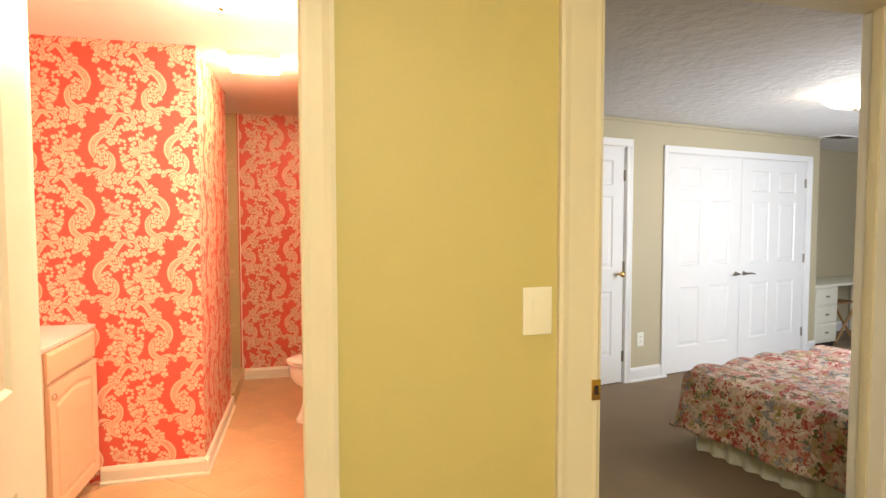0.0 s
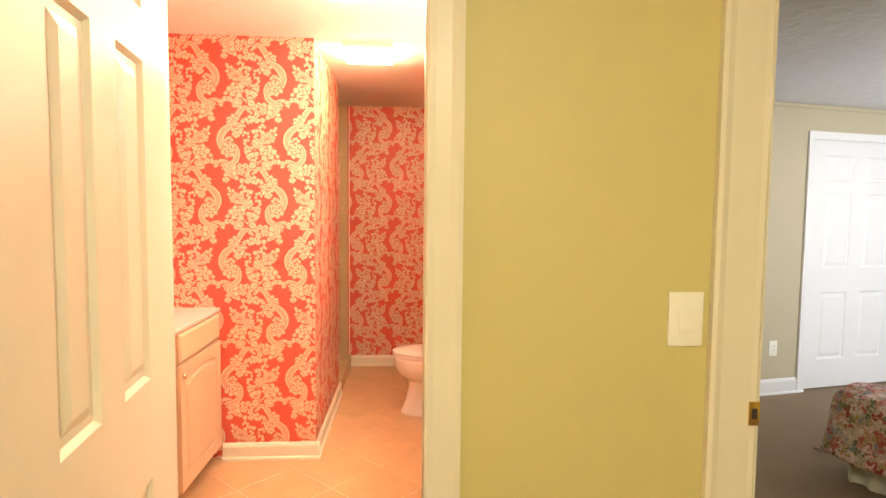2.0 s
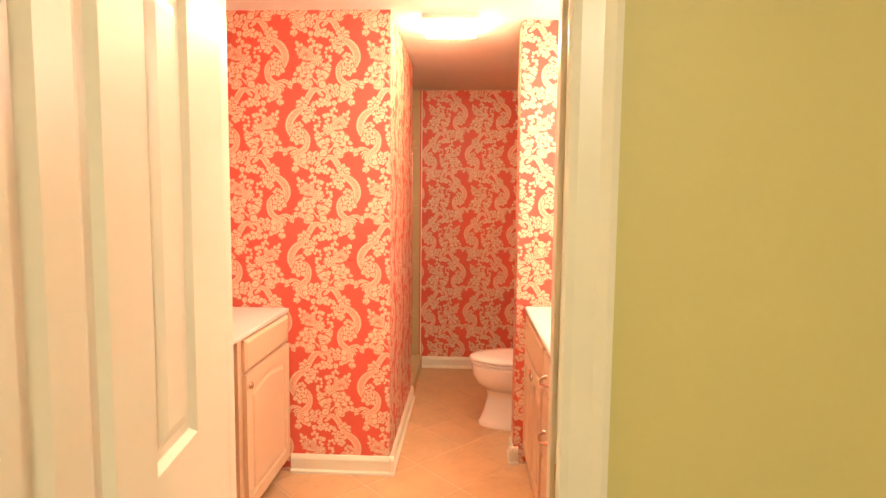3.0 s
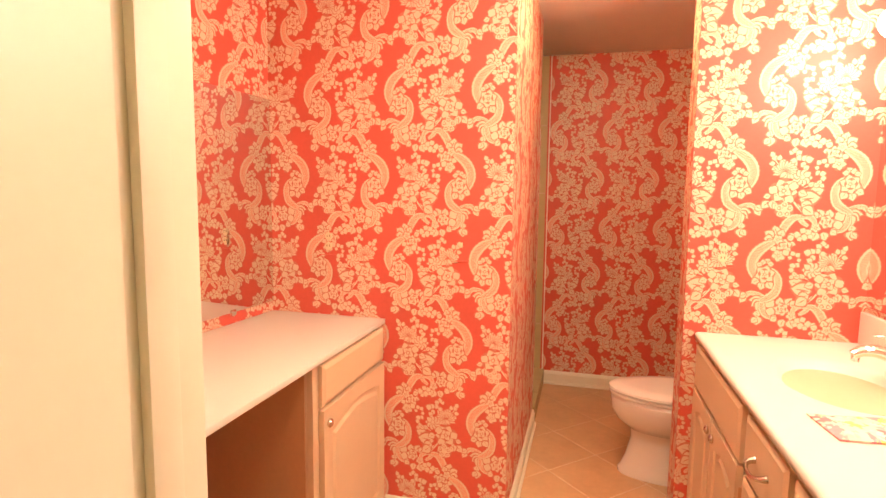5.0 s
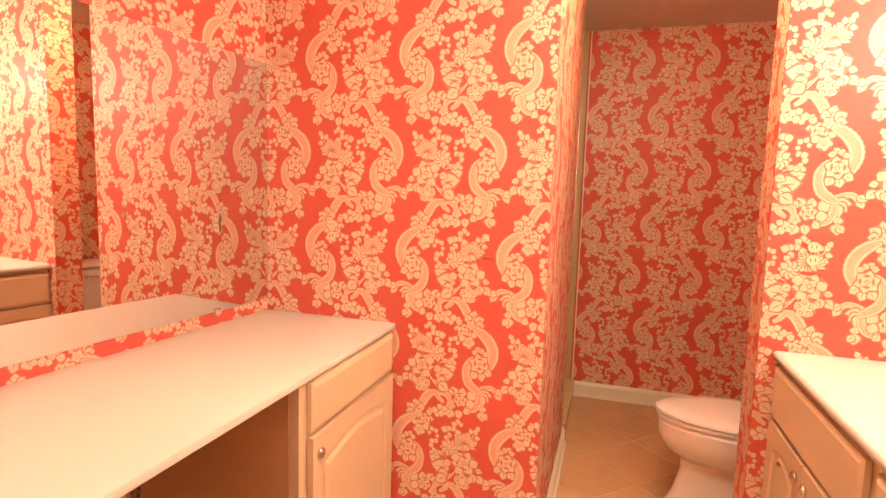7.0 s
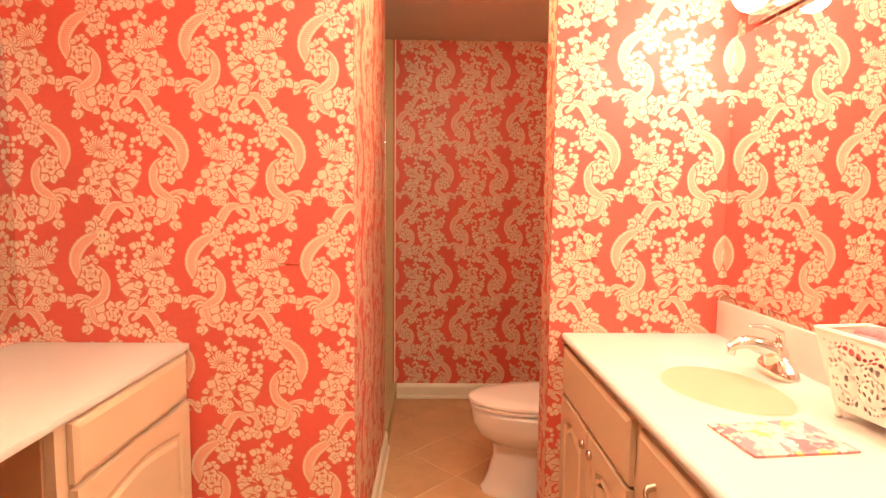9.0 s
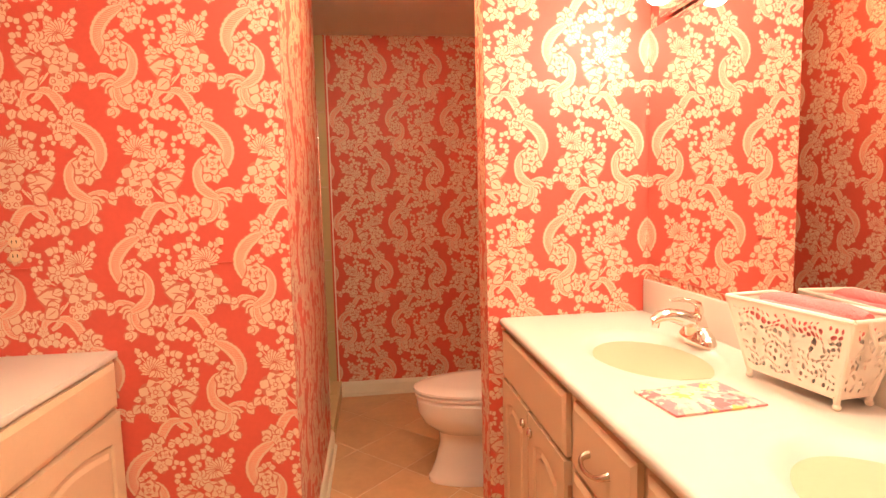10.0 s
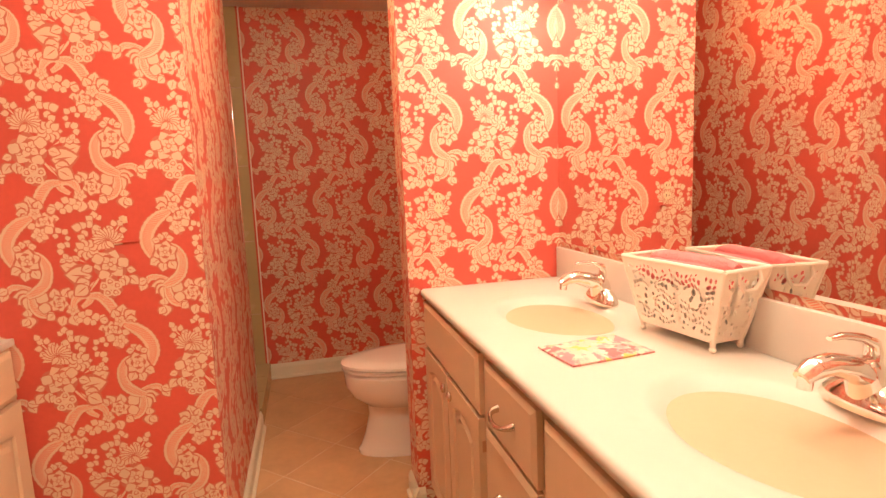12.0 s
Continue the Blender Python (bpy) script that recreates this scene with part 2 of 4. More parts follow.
structure("wall_hall_west", boxes((-1.2, -1.1, -1.6, Y0, 0, H)), GREEN, "olive green painted hall wall")
structure("wall_hall_east", boxes((2.6, 2.7, -1.6, Y0, 0, H)), GREEN, "olive green painted hall wall")
structure("wall_hall_south", boxes((-1.2, 2.7, -1.7, -1.6, 0, H)), GREEN, "olive green painted hall wall")
WEST = Matrix.Translation((XW, YF, 0)) @ pose(0, 0, 0, 0, 0, -4.5)     # the west wall runs askew, along this pose's -y
wall_west = structure("wall_west", boxes((-.1, 0, YM - YF - .02, .06, 0, H)), RED, "red floral wallpapered wall with the mirror", at=WEST)
wall_block = structure("wall_shower_front", boxes((XW, XC, YF, YF + .1, 0, H), (XC - .1, XC, YF + .1, 4.0, 0, H)), RED, "red floral wallpapered wall enclosing the shower")
wall_far = structure("wall_far", boxes((XC - .02, XR, YB, YB + .1, 0, H)), RED, "red floral wallpapered wall behind the toilet")
wall_stub = structure("wall_stub", boxes((XS, XR, YS, YS + .135, 0, H)), RED, "red floral wallpapered stub wall beside the vanity")
wall_east = structure("wall_east", boxes((XR, XR + .05, YM, YB + .1, 0, H)), RED, "red floral wallpapered wall with the vanity mirror")
structure("wall_bedroom_west", boxes((XR + .05, XR + .1, Y1, 5.2, 0, HB)), TAN, "tan painted bedroom wall")
structure("wall_shower_back", boxes((XW, XC - .02, YB + .003, YB + .1, 0, H), (XW - .02, XW, YF + .1, YB + .1, 0, H)), GROUT, "grouted shower wall")
# bedroom far wall with two door openings, recess with the desk
structure("wall_bedroom_north", boxes((-2.255, -1.21, 0, .12, 0, HB), (-.41, .062, 0, .12, 0, HB), (2.008, 2.2, 0, .12, 0, HB), (-1.21, -.41, 0, .12, 1.99, HB), (.062, 2.008, 0, .12, 1.965, HB), (2.08, 2.2, .12, .55, 0, HB), (2.2, 5.2, .55, .67, 0, HB)), TAN, "tan painted bedroom wall with white doors", at=BED)
structure("wall_closet_back", boxes((-1.4, 2.08, .7, .75, 0, HB)), TAN, "tan closet back wall behind the doors", at=BED)
structure("wall_bedroom_east", boxes((8.0, 8.1, Y0, 6.6, 0, HB)), TAN, "tan painted bedroom wall")


# ---- wallpaper print: garlands, ribbons of lace and bouquets ----
def flower(cx, cy, r, n=7, turn=0.3):
    return [(cx + r * (0.80 + 0.2 * abs(math.sin(n * (a + turn) / 2))) * math.cos(a), cy + r * (0.80 + 0.2 * abs(math.sin(n * (a + turn) / 2))) * math.sin(a)) for a in (2 * math.pi * k / 28 for k in range(28))]


def petal_leaf(cx, cy, size, ang, wide=0.42):
    c, s = math.cos(radians(ang)), math.sin(radians(ang))
    half = [(t, wide * math.sin(math.pi * t ** 0.8)) for t in (0, .2, .4, .6, .8, 1)]
    ring = half + [(t, -w) for t, w in half[-2:0:-1]]
    return [(cx + size * (t * c - w * s), cy + size * (t * s + w * c)) for t, w in ring]


def ribbon(pts, widths, n=5):
    """Quads of a band along a smooth curve, with its scalloped edge."""
    out = []
    dense = []
    for i in range(len(pts) - 1):
        p0, p1, p2, p3 = (Vector(pts[max(0, min(len(pts) - 1, i + k))]) for k in (-1, 0, 1, 2))
        for k in range(n):
            t = k / n
            p = 0.5 * (2 * p1 + (p2 - p0) * t + (2 * p0 - 5 * p1 + 4 * p2 - p3) * t * t + (3 * p1 - p0 - 3 * p2 + p3) * t ** 3)
            dense.append((p, widths[i] * (1 - t) + widths[i + 1] * t))
    dense.append((Vector(pts[-1]), widths[-1]))
    sides = []
    for i, (p, w) in enumerate(dense):
        d = (dense[min(i + 1, len(dense) - 1)][0] - dense[max(i - 1, 0)][0]).normalized()
        nrm = Vector((-d.y, d.x))
        scallop = 1 + 0.10 * (i % 2)
        sides.append((p + nrm * w * scallop, p - nrm * w * scallop, p + nrm * w * .62, p - nrm * w * .62))
    return sides


def strip(sides, a, b):
    return [[s[a][:], t[a][:], t[b][:], s[b][:]] for s, t in zip(sides, sides[1:])]


def print_motif():
    """Shapes on a drawing grid, right and down, lowest first: (ink, ring)."""
    shapes = []

    def put(ink, ring):
        shapes.append((ink, ring))

    def leaf(x, y, size, ang, wide=.33, vein=True):
        wide *= 1.12
        c, s = math.cos(radians(ang)), math.sin(radians(ang))
        put("line", petal_leaf(x - .07 * size * c, y - .07 * size * s, size * 1.16, ang, wide * 1.18))
        put("cream", petal_leaf(x, y, size, ang, wide))
        if vein:
            put("line", petal_leaf(x + .08 * size * c, y + .08 * size * s, size * .72, ang, .05))

    def bloom(x, y, r, n=5, turn=0.0, heart=True):
        put("line", flower(x, y, r * 1.12, n, turn))
        for k in range(n):
            a = 360 * k / n + turn * 57
            c, s = math.cos(radians(a)), math.sin(radians(a))
            put("line", petal_leaf(x + .10 * r * c, y + .10 * r * s, r * .98, a, .47))
            put("cream", petal_leaf(x + .14 * r * c, y + .14 * r * s, r * .92, a, .45))
            put("line", petal_leaf(x + .30 * r * c, y + .30 * r * s, r * .34, a, .07))
        if heart:
            put("line", flower(x, y, r * .30, 5))
            put("cream", flower(x, y, r * .21, 5))

    def rose(x, y, r, turn=0.0):
        bloom(x, y, r, 6, turn, False)
        bloom(x + .05 * r, y - .04 * r, r * .58, 4, turn + .5, False)
        put("line", flower(x, y, r * .20, 5))
        put("cream", flower(x, y, r * .13, 5))

    def bud(x, y, r, turn=0.2):
        put("line", flower(x, y, r * 1.18, 4, turn))
        put("cream", flower(x, y, r, 4, turn))

    def lace_band(pts, widths):
        """A ribbon with two pale borders and slanting threads between them."""
        for r in strip(ribbon(pts, [w * 1.14 for w in widths], 5), 0, 1):
            put("line", r)
        band = ribbon(pts, widths, 5)
        for r in strip(band, 0, 1):
            put("cream", r)
        for r in strip(band, 2, 3):
            put("lace", r)
        for i in range(0, len(band) - 1):
            a, b = Vector(band[i][2]), Vector(band[min(i + 2, len(band) - 1)][3])
            d = b - a
            if d.length > .5:
                q = Vector((-d.y, d.x)).normalized() * .62
                put("cream", [(a + q)[:], (b + q)[:], (b - q)[:], (a - q)[:]])

    # bow: a forked tail, two loops and a hanging end
    lace_band([(50, 50), (34, 43), (18, 42), (9, 52)], [3.5, 4.5, 5, 4])
    leaf(10, 48, 18, 118, .34)
    leaf(12, 44, 17, 155, .34)
    leaf(44, 52, 26, 168, .26)
    leaf(42, 56, 22, 140, .34)
    leaf(44, 58, 24, 108, .36)
    leaf(37, 80, 14, 80, .5)
    leaf(38, 92, 20, 88, .46)
    leaf(38, 96, 15, 130, .4)
    lace_band([(44, 54), (46, 74), (56, 88), (74, 94)], [4, 6.5, 7, 5])
    # swag of blooms
    for x, y, a, n in ((80, 66, 265, 18), (92, 64, 300, 18), (100, 66, 320, 17), (70, 72, 200, 16), (90, 96, 105, 18), (102, 96, 70, 20), (76, 92, 140, 14), (62, 66, 235, 12)):
        leaf(x, y, n, a, .42)
    bud(60, 62, 10)
    bud(63, 80, 9, .6)
    rose(84, 74, 14, .2)
    bloom(104, 87, 10, 5, .4)
    for x, y, r in ((117, 97, 6.5), (127, 94, 6), (124, 108, 7), (138, 103, 7), (148, 104, 5), (113, 106, 5), (133, 112, 5)):
        bud(x, y, r, r)
    # twisting ribbon, first arch
    lace_band([(104, 82), (109, 70), (119, 63), (131, 66), (130, 74), (118, 84)], [3, 6, 6.5, 5, 5, 3])
    lace_band([(129, 65), (145, 67), (157, 78), (166, 93), (174, 104)], [4, 7, 8.5, 8, 5])
    # knot of leaves and blooms
    for x, y, a, n in ((176, 104, 285, 20), (182, 108, 330, 20), (184, 112, 5, 17), (170, 108, 250, 16), (184, 116, 40, 14), (152, 122, 170, 12), (156, 112, 200, 14)):
        leaf(x, y, n, a, .40)
    rose(162, 128, 15, .4)
    bloom(174, 114, 10, 5, .2)
    bloom(172, 149, 13, 5, .1)
    bud(158, 142, 7)
    bud(182, 134, 6)
    # wide ribbon and its curl
    lace_band([(180, 120), (196, 128), (211, 141), (221, 158), (223, 176), (217, 194), (207, 206)], [4, 9, 10.5, 10.5, 10, 8, 4])
    for x, y, a in ((196, 166, 230), (200, 170, 280), (203, 172, 340), (192, 168, 180)):
        leaf(x, y, 12, a, .42)
    lace_band([(206, 184), (194, 180), (180, 186), (172, 200), (172, 216), (178, 232), (191, 243), (207, 251)], [3, 5, 6.5, 7.5, 8, 8.5, 8, 4])
    for a in (30, 75, 120):
        leaf(198 + 12 * math.cos(radians(a)), 197 + 12 * math.sin(radians(a)), 17, a, .42)
    rose(197, 191, 19, .3)
    # bouquet: stems, sprays, carnation, daisy, rose, open bloom and broad leaves
    for x, y, a, n in ((62, 152, 232, 24), (80, 190, 262, 30), (94, 168, 268, 44), (92, 222, 52, 38), (104, 232, 48, 30), (112, 200, 330, 26)):
        put("cream", petal_leaf(x, y, n, a, .05))
    for x, y, a, n in ((56, 140, 220, 13), (60, 142, 280, 12), (54, 148, 175, 12), (64, 150, 310, 13), (58, 156, 150, 11), (50, 134, 240, 12)):
        leaf(x, y, n, a, .36, False)
    for x, y, a, n in ((86, 128, 215, 10), (88, 126, 275, 12), (92, 130, 320, 12), (100, 142, 250, 13), (104, 142, 310, 13), (110, 142, 345, 15), (94, 144, 190, 13), (102, 148, 30, 12), (108, 160, 330, 12)):
        leaf(x, y, n, a, .42, False)
    for a in range(165, 400, 18):
        c, d = math.cos(radians(a)), math.sin(radians(a))
        leaf(75 + 3 * c, 166 + 3 * d, 21, a, .17, False)
    for a in (60, 95, 130):
        leaf(76, 166, 16, a, .22, False)
    for a in range(0, 360, 40):
        c, d = math.cos(radians(a)), math.sin(radians(a))
        leaf(108 + 4 * c, 178 + 3.5 * d, 15, a, .36, False)
    bud(108, 177, 4.5)
    for x, y, a, n in ((124, 212, 340, 28), (108, 224, 352, 38), (112, 232, 20, 24), (116, 240, 35, 26), (122, 196, 315, 12), (130, 194, 350, 13), (138, 192, 300, 11), (142, 192, 30, 10), (50, 228, 128, 20), (58, 226, 95, 18), (66, 232, 115, 14), (52, 216, 165, 14), (104, 208, 20, 18)):
        leaf(x, y, n, a, .36)
    rose(76, 206, 25, .1)
    bud(56, 204, 9)
    bud(94, 196, 9, .7)
    bud(88, 224, 9, .4)
    put("line", flower(81, 246, 19, 5, .3))
    for k in range(5):
        a = 72 * k + 54
        c, d = math.cos(radians(a)), math.sin(radians(a))
        put("cream", flower(81 + 10.5 * c, 246 + 10.5 * d, 7.6, 3))
        put("line", flower(81 + 10.5 * c, 246 + 10.5 * d, 4.4, 3))
        put("cream", flower(81 + 11 * c, 246 + 11 * d, 2.8, 3))
    put("cream", flower(81, 246, 4.5, 5))
    # hanging sprig beside the bouquet
    for x, y, a, n in ((139, 150, 225, 11), (142, 148, 300, 11), (137, 158, 190, 9), (146, 154, 340, 9), (139, 164, 130, 11), (143, 164, 75, 13), (146, 174, 80, 11)):
        leaf(x, y, n, a, .40, False)
    # to millimetres from the print's corner
    shapes[:] = [(ink, [(1.675 * x - .067 * y + .5, 1.675 * y - 87.4) for x, y in ring]) for ink, ring in shapes]
    return shapes


MOTIF = print_motif()
PERIOD_X, PERIOD_Z, BOW_X, BOW_Z = 0.349, 0.65, -1.219, 0.972


def clip_ring(r, axis, bound, sign):
    kept = []
    for a, b in zip(r, r[1:] + r[:1]):
        ia, ib = sign * (a[axis] - bound) >= 0, sign * (b[axis] - bound) >= 0
        if ia:
            kept.append(a)
        if ia != ib:
            t = (bound - a[axis]) / (b[axis] - a[axis])
            kept.append((a[0] + t * (b[0] - a[0]), a[1] + t * (b[1] - a[1])))
    return kept


def wallpaper(parent, u0, u1, place, shift=0.0, lift=0.0, z0=0.0, z1=H):
    """The print on a wall stretch u0..u1; place(u, z, d) gives the world point d metres proud of the paper."""
    inks = {"cream": 0, "lace": 1, "line": 2}
    laid = []
    k0, k1 = int((u0 - BOW_X - shift) / PERIOD_X) - 3, int((u1 - BOW_X - shift) / PERIOD_X) + 3
    for k in range(k0, k1):
        for j in range(-2, 5):
            for flip in (False, True):
                ox = BOW_X + shift + k * PERIOD_X + (0.392 if flip else 0.0)
                oz = BOW_Z + lift + j * PERIOD_Z - (0.328 if flip else 0.0)
                sx = -0.001 if flip else 0.001
                if oz < z0 - .1 or oz - .4 > z1 or max(ox, ox + sx * 420) < u0 - .1 or min(ox, ox + sx * 420) > u1 + .1:
                    continue
                for i, (ink, r) in enumerate(MOTIF):
                    d = 0.0003 + i * 1.0e-6 + (0.5e-6 if flip else 0.0)
                    laid.append((inks[ink], d, [(ox + sx * p[0], oz - .001 * p[1]) for p in r]))
    verts, faces, mats = [], [], []
    for index, d, r in laid:
        for axis, bound, sign in ((0, u0, 1), (0, u1, -1), (1, z0, 1), (1, z1, -1)):
            if len(r) > 2 and any(sign * (p[axis] - bound) < 0 for p in r):
                r = clip_ring(r, axis, bound, sign)
        if len(r) < 3:
            continue
        start = len(verts)
        verts.extend(place(u, z, d) for u, z in r)
        faces.append(tuple(range(start, len(verts))))
        mats.append(index)
    me = bpy.data.meshes.new("wallpaper_print")
    me.from_pydata(verts, [], faces)
    for m in (CREAM, LACE, OUTLINE):
        me.materials.append(m)
    me.polygons.foreach_set("material_index", mats)
    me.update()
    ob = new("wallpaper_print", me)
    ob.parent = parent
    return tagged(ob, "cream floral lace ribbon print", kind="stuff")


wallpaper(wall_block, XW, XC, lambda u, z, d: (u, YF - d, z))
wallpaper(wall_block, YF, 4.0, lambda u, z, d: (XC + d, u, z), 0.14)
wallpaper(wall_far, XC, XR, lambda u, z, d: (u, YB - d, z), 0.166, 0.03)
wallpaper(wall_stub, XS, XR, lambda u, z, d: (u, YS - d, z), 0.308, 0.019)
wallpaper(wall_stub, YS, YS + .135, lambda u, z, d: (XS - d, u, z), 0.05)
wallpaper(wall_stub, XS, XR, lambda u, z, d: (u, YS + .135 + d, z), 0.05)
wallpaper(wall_west, Y1, YF, lambda u, z, d: (d, u - YF, z), 0.02)
wallpaper(wall_east, Y1, YB, lambda u, z, d: (XR - d, u, z), 0.02)
wallpaper(wall_bath_south, XW - .12, BL, lambda u, z, d: (u, Y1 + d, z), 0.1)
wallpaper(wall_bath_south, BR, XR, lambda u, z, d: (u, Y1 + d, z), 0.1)


# ---- trim ----
def moulding(length, height=0.095, thick=0.014):
    """A skirting board along x from 0, its face towards -y."""
    prof = [(0, 0), (-thick - .010, 0), (-thick - .010, .012), (-thick, .02), (-thick, height - .022), (-thick + .004, height - .012), (-.005, height - .003), (0, height)]
    return lofted([[(x, y, z) for y, z in prof] for x in (0, length)])


def baseboard(x, y, rz, length, mat=TRIM, at=None, height=.095):
    m = pose(x, y, 0, 0, 0, rz)
    return built("baseboard", moulding(length, height), mat, "painted white wooden baseboard along the wall", "baseboard", (at @ m) if at is not None else m, kind="structure", smooth=False)


baseboard(-.85, YF - .001, 0, .85 + XC + .024)
baseboard(XC + .001, YF - .02, 90, 4.03 - YF + .02)
baseboard(XC, YB - .001, 0, XR - XC)
baseboard(XS - .024, YS - .001, 0, .05)
baseboard(XS - .001, YS + .135, -90, .155)
baseboard(XR - .001, 4.77, -90, 1.5)
baseboard(BR + .08, Y0 - .001, 0, DL - BR - .18)
baseboard(-.36 + .01, -.001, 0, .36 + .06, WHITE, BED, .12)
baseboard(2.07, -.001, 0, .13, WHITE, BED, .12)
baseboard(2.2, .549, 0, 3.0, WHITE, BED, .12)


def casing_profile(w=0.074):
    return [(0, 0), (w, 0), (w, -.018), (w - .012, -.020), (w - .03, -.014), (.02, -.011), (.006, -.013), (0, -.008)]


def upright(x, y, z0, z1, mirror=False, w=0.074):
    s = -1 if mirror else 1
    return lofted([[(x + s * px, y + py, z) for px, py in casing_profile(w)] for z in (z0, z1)])


def doorway(name, x0, x1, y0, y1, top, mat, label, left=.074, right=.074, inset=.006, lit_mat=None):
    d = thing(name, label, "door frame", kind="structure")
    part("jamb", boxes((x0, x0 + .016, y0 - .004, y1 + .004, 0, top), bevel=.002), mat, d)
    part("jamb", boxes((x1 - .016, x1, y0 - .004, y1 + .004, 0, top), bevel=.002), lit_mat or mat, d)
    part("head_jamb", boxes((x0 + .016, x1 - .016, y0 - .004, y1 + .004, top - .016, top)), mat, d)
    part("stop", boxes((x0 + .016, x0 + .027, y0 + .045, y0 + .08, 0, top - .016), bevel=.002), mat, d)
    part("stop", boxes((x1 - .027, x1 - .016, y0 + .045, y0 + .08, 0, top - .016), bevel=.002), mat, d)
    part("casing", upright(x0 + .006, y0 - .001, 0, top, True, left), mat, d, smooth=False)
    part("casing", upright(x1 - inset, y0 - .001, 0, top, False, right), lit_mat or mat, d, smooth=False)
    part("head_casing", boxes((x0 - .06, x1 + .06, y0 - .017, y0 - .001, top, top + .068)), mat, d, smooth=False)
    return d


door_1 = doorway("door_1", BL, BR, Y0, Y1, DOOR_H, TRIM, "cream painted door frame of the bathroom", .074, .086, .024)
part("strike_plate", boxes((BR - .0185, BR - .016, Y0 + .02, Y0 + .05, .83, .90), bevel=.001), BRASS, door_1, "small brass strike plate")
# right jamb and casing get whiter paint, standing in for window light on them
door_2 = doorway("door_2", DL, DR, Y0, Y1, DOOR_H, TRIM, "cream painted door frame of the bedroom, right side whitened for window light", .130, lit_mat=WHITE)
strike = part("strike_plate", boxes((DL - .018, DL + .010, Y0 - .016, Y0 - .011, .855, .915), bevel=.001), BRASS, door_2, "polished brass strike plate")
part("latch_hole", boxes((DL - .010, DL + .002, Y0 - .018, Y0 - .0155, .872, .898)), DARK, strike)


# ---- six panel doors ----
def panel_face(bm, x0, x1, z0, z1, y, s):
    """A sunk frame with a raised field on a door's face at y; s: the side that it faces."""
    loops = []
    for inset, depth in ((0, 0), (.010, .009), (.024, .009), (.042, .002)):
        loops.append([bm.verts.new((x, y - s * depth, z)) for x, z in ((x0 + inset, z0 + inset), (x1 - inset, z0 + inset), (x1 - inset, z1 - inset), (x0 + inset, z1 - inset))])
    for a, b in zip(loops, loops[1:]):
        for k in range(4):
            bm.faces.new((a[k], a[(k + 1) % 4], b[(k + 1) % 4], b[k]))
    bm.faces.new(loops[-1])


def six_panel_leaf(width, height, thick=.035, stile=0.0, mid=0.0):
    """A door leaf, x 0..width, its front face at y = 0 towards -y."""
    bm = bmesh.new()
    stile, mid = stile or .115 * width / .76, mid or .10 * width / .76
    cols = [(stile, (width - mid) / 2), ((width + mid) / 2, width - stile)]
    k = height / 2.03
    rows = [(.24 * k, .80 * k), (1.00 * k, 1.615 * k), (1.71 * k, 1.92 * k)]
    xs = sorted({0, width, *(v for c in cols for v in c)})
    zs = sorted({0, height, *(v for r in rows for v in r)})
    for y, s in ((0, -1), (thick, 1)):
        for xa, xb in zip(xs, xs[1:]):
            for za, zb in zip(zs, zs[1:]):
                if (xa, xb) in cols and (za, zb) in rows:
                    panel_face(bm, xa, xb, za, zb, y, s)
                else:
                    bm.faces.new([bm.verts.new((x, y, z)) for x, z in ((xa, za), (xb, za), (xb, zb), (xa, zb))])
    for a, b in (((0, 0), (0, height)), ((width, 0), (width, height)), ((0, 0), (width, 0)), ((0, height), (width, height))):
        bm.faces.new([bm.verts.new(p) for p in ((a[0], 0, a[1]), (b[0], 0, b[1]), (b[0], thick, b[1]), (a[0], thick, a[1]))])
    bmesh.ops.remove_doubles(bm, verts=bm.verts, dist=1e-5)
    return bm


def hinge(z, x, y, parent):
    bm = rod(bmesh.new(), (x, y, z - .045), (x, y, z + .045), .007, seg=10)
    box(bm, x - .012, x + .012, y + .003, y + .006, z - .044, z + .044)
    part("hinge", bm, STEEL, parent, "dark metal hinge")


# bathroom door, swung open into the hall
leaf_at = pose(-.385, Y0 - .012, .008, 0, 0, -82)
bath_door = thing("bathroom_door", "cream six panel door swung open into the hall", "door", leaf_at)
part("leaf", six_panel_leaf(.675, 2.08, .035, .148, .10), TRIM, bath_door, smooth=False).matrix_basis = Matrix.Translation((0, -.0, 0)) @ Matrix.Diagonal((1, -1, 1, 1))
for z in (.25, 1.0, 1.8):
    hinge(z, -.004, -.042, bath_door)
knob = part("knob", ball(rod(bmesh.new(), (.615, 0, .93), (.615, .05, .93), .011), (.615, .055, .93), .027, .02, .027), BRASS, bath_door, "round brass knob")


def bedroom_door(name, x0, width, label, hinge_x, top):
    d = thing(name, label, "door", BED @ pose(x0, .012, .012))
    part("leaf", six_panel_leaf(width, top - .02), WHITE, d, smooth=False)
    for z in (.22, .98, 1.74):
        hinge(z, hinge_x, -.006, d)
    return d


def bed_casing(name, x0, x1, top, label):
    d = thing(name, label, "door frame", BED, kind="structure")
    for x, mirrored in ((x0 + .004, True), (x1 - .004, False)):
        part("casing", upright(x, -.001, 0, top + .002, mirrored, .062), WHITE, d, smooth=False)
    part("head_casing", boxes((x0 - .058, x1 + .058, -.018, -.001, top + .002, top + .062), bevel=.003), WHITE, d, smooth=False)
    part("jamb", boxes((x0, x0 + .01, 0, .12, 0, top)), WHITE, d)
    part("jamb", boxes((x1 - .01, x1, 0, .12, 0, top)), WHITE, d)
    part("head_jamb", boxes((x0 + .01, x1 - .01, 0, .12, top - .008, top)), WHITE, d)


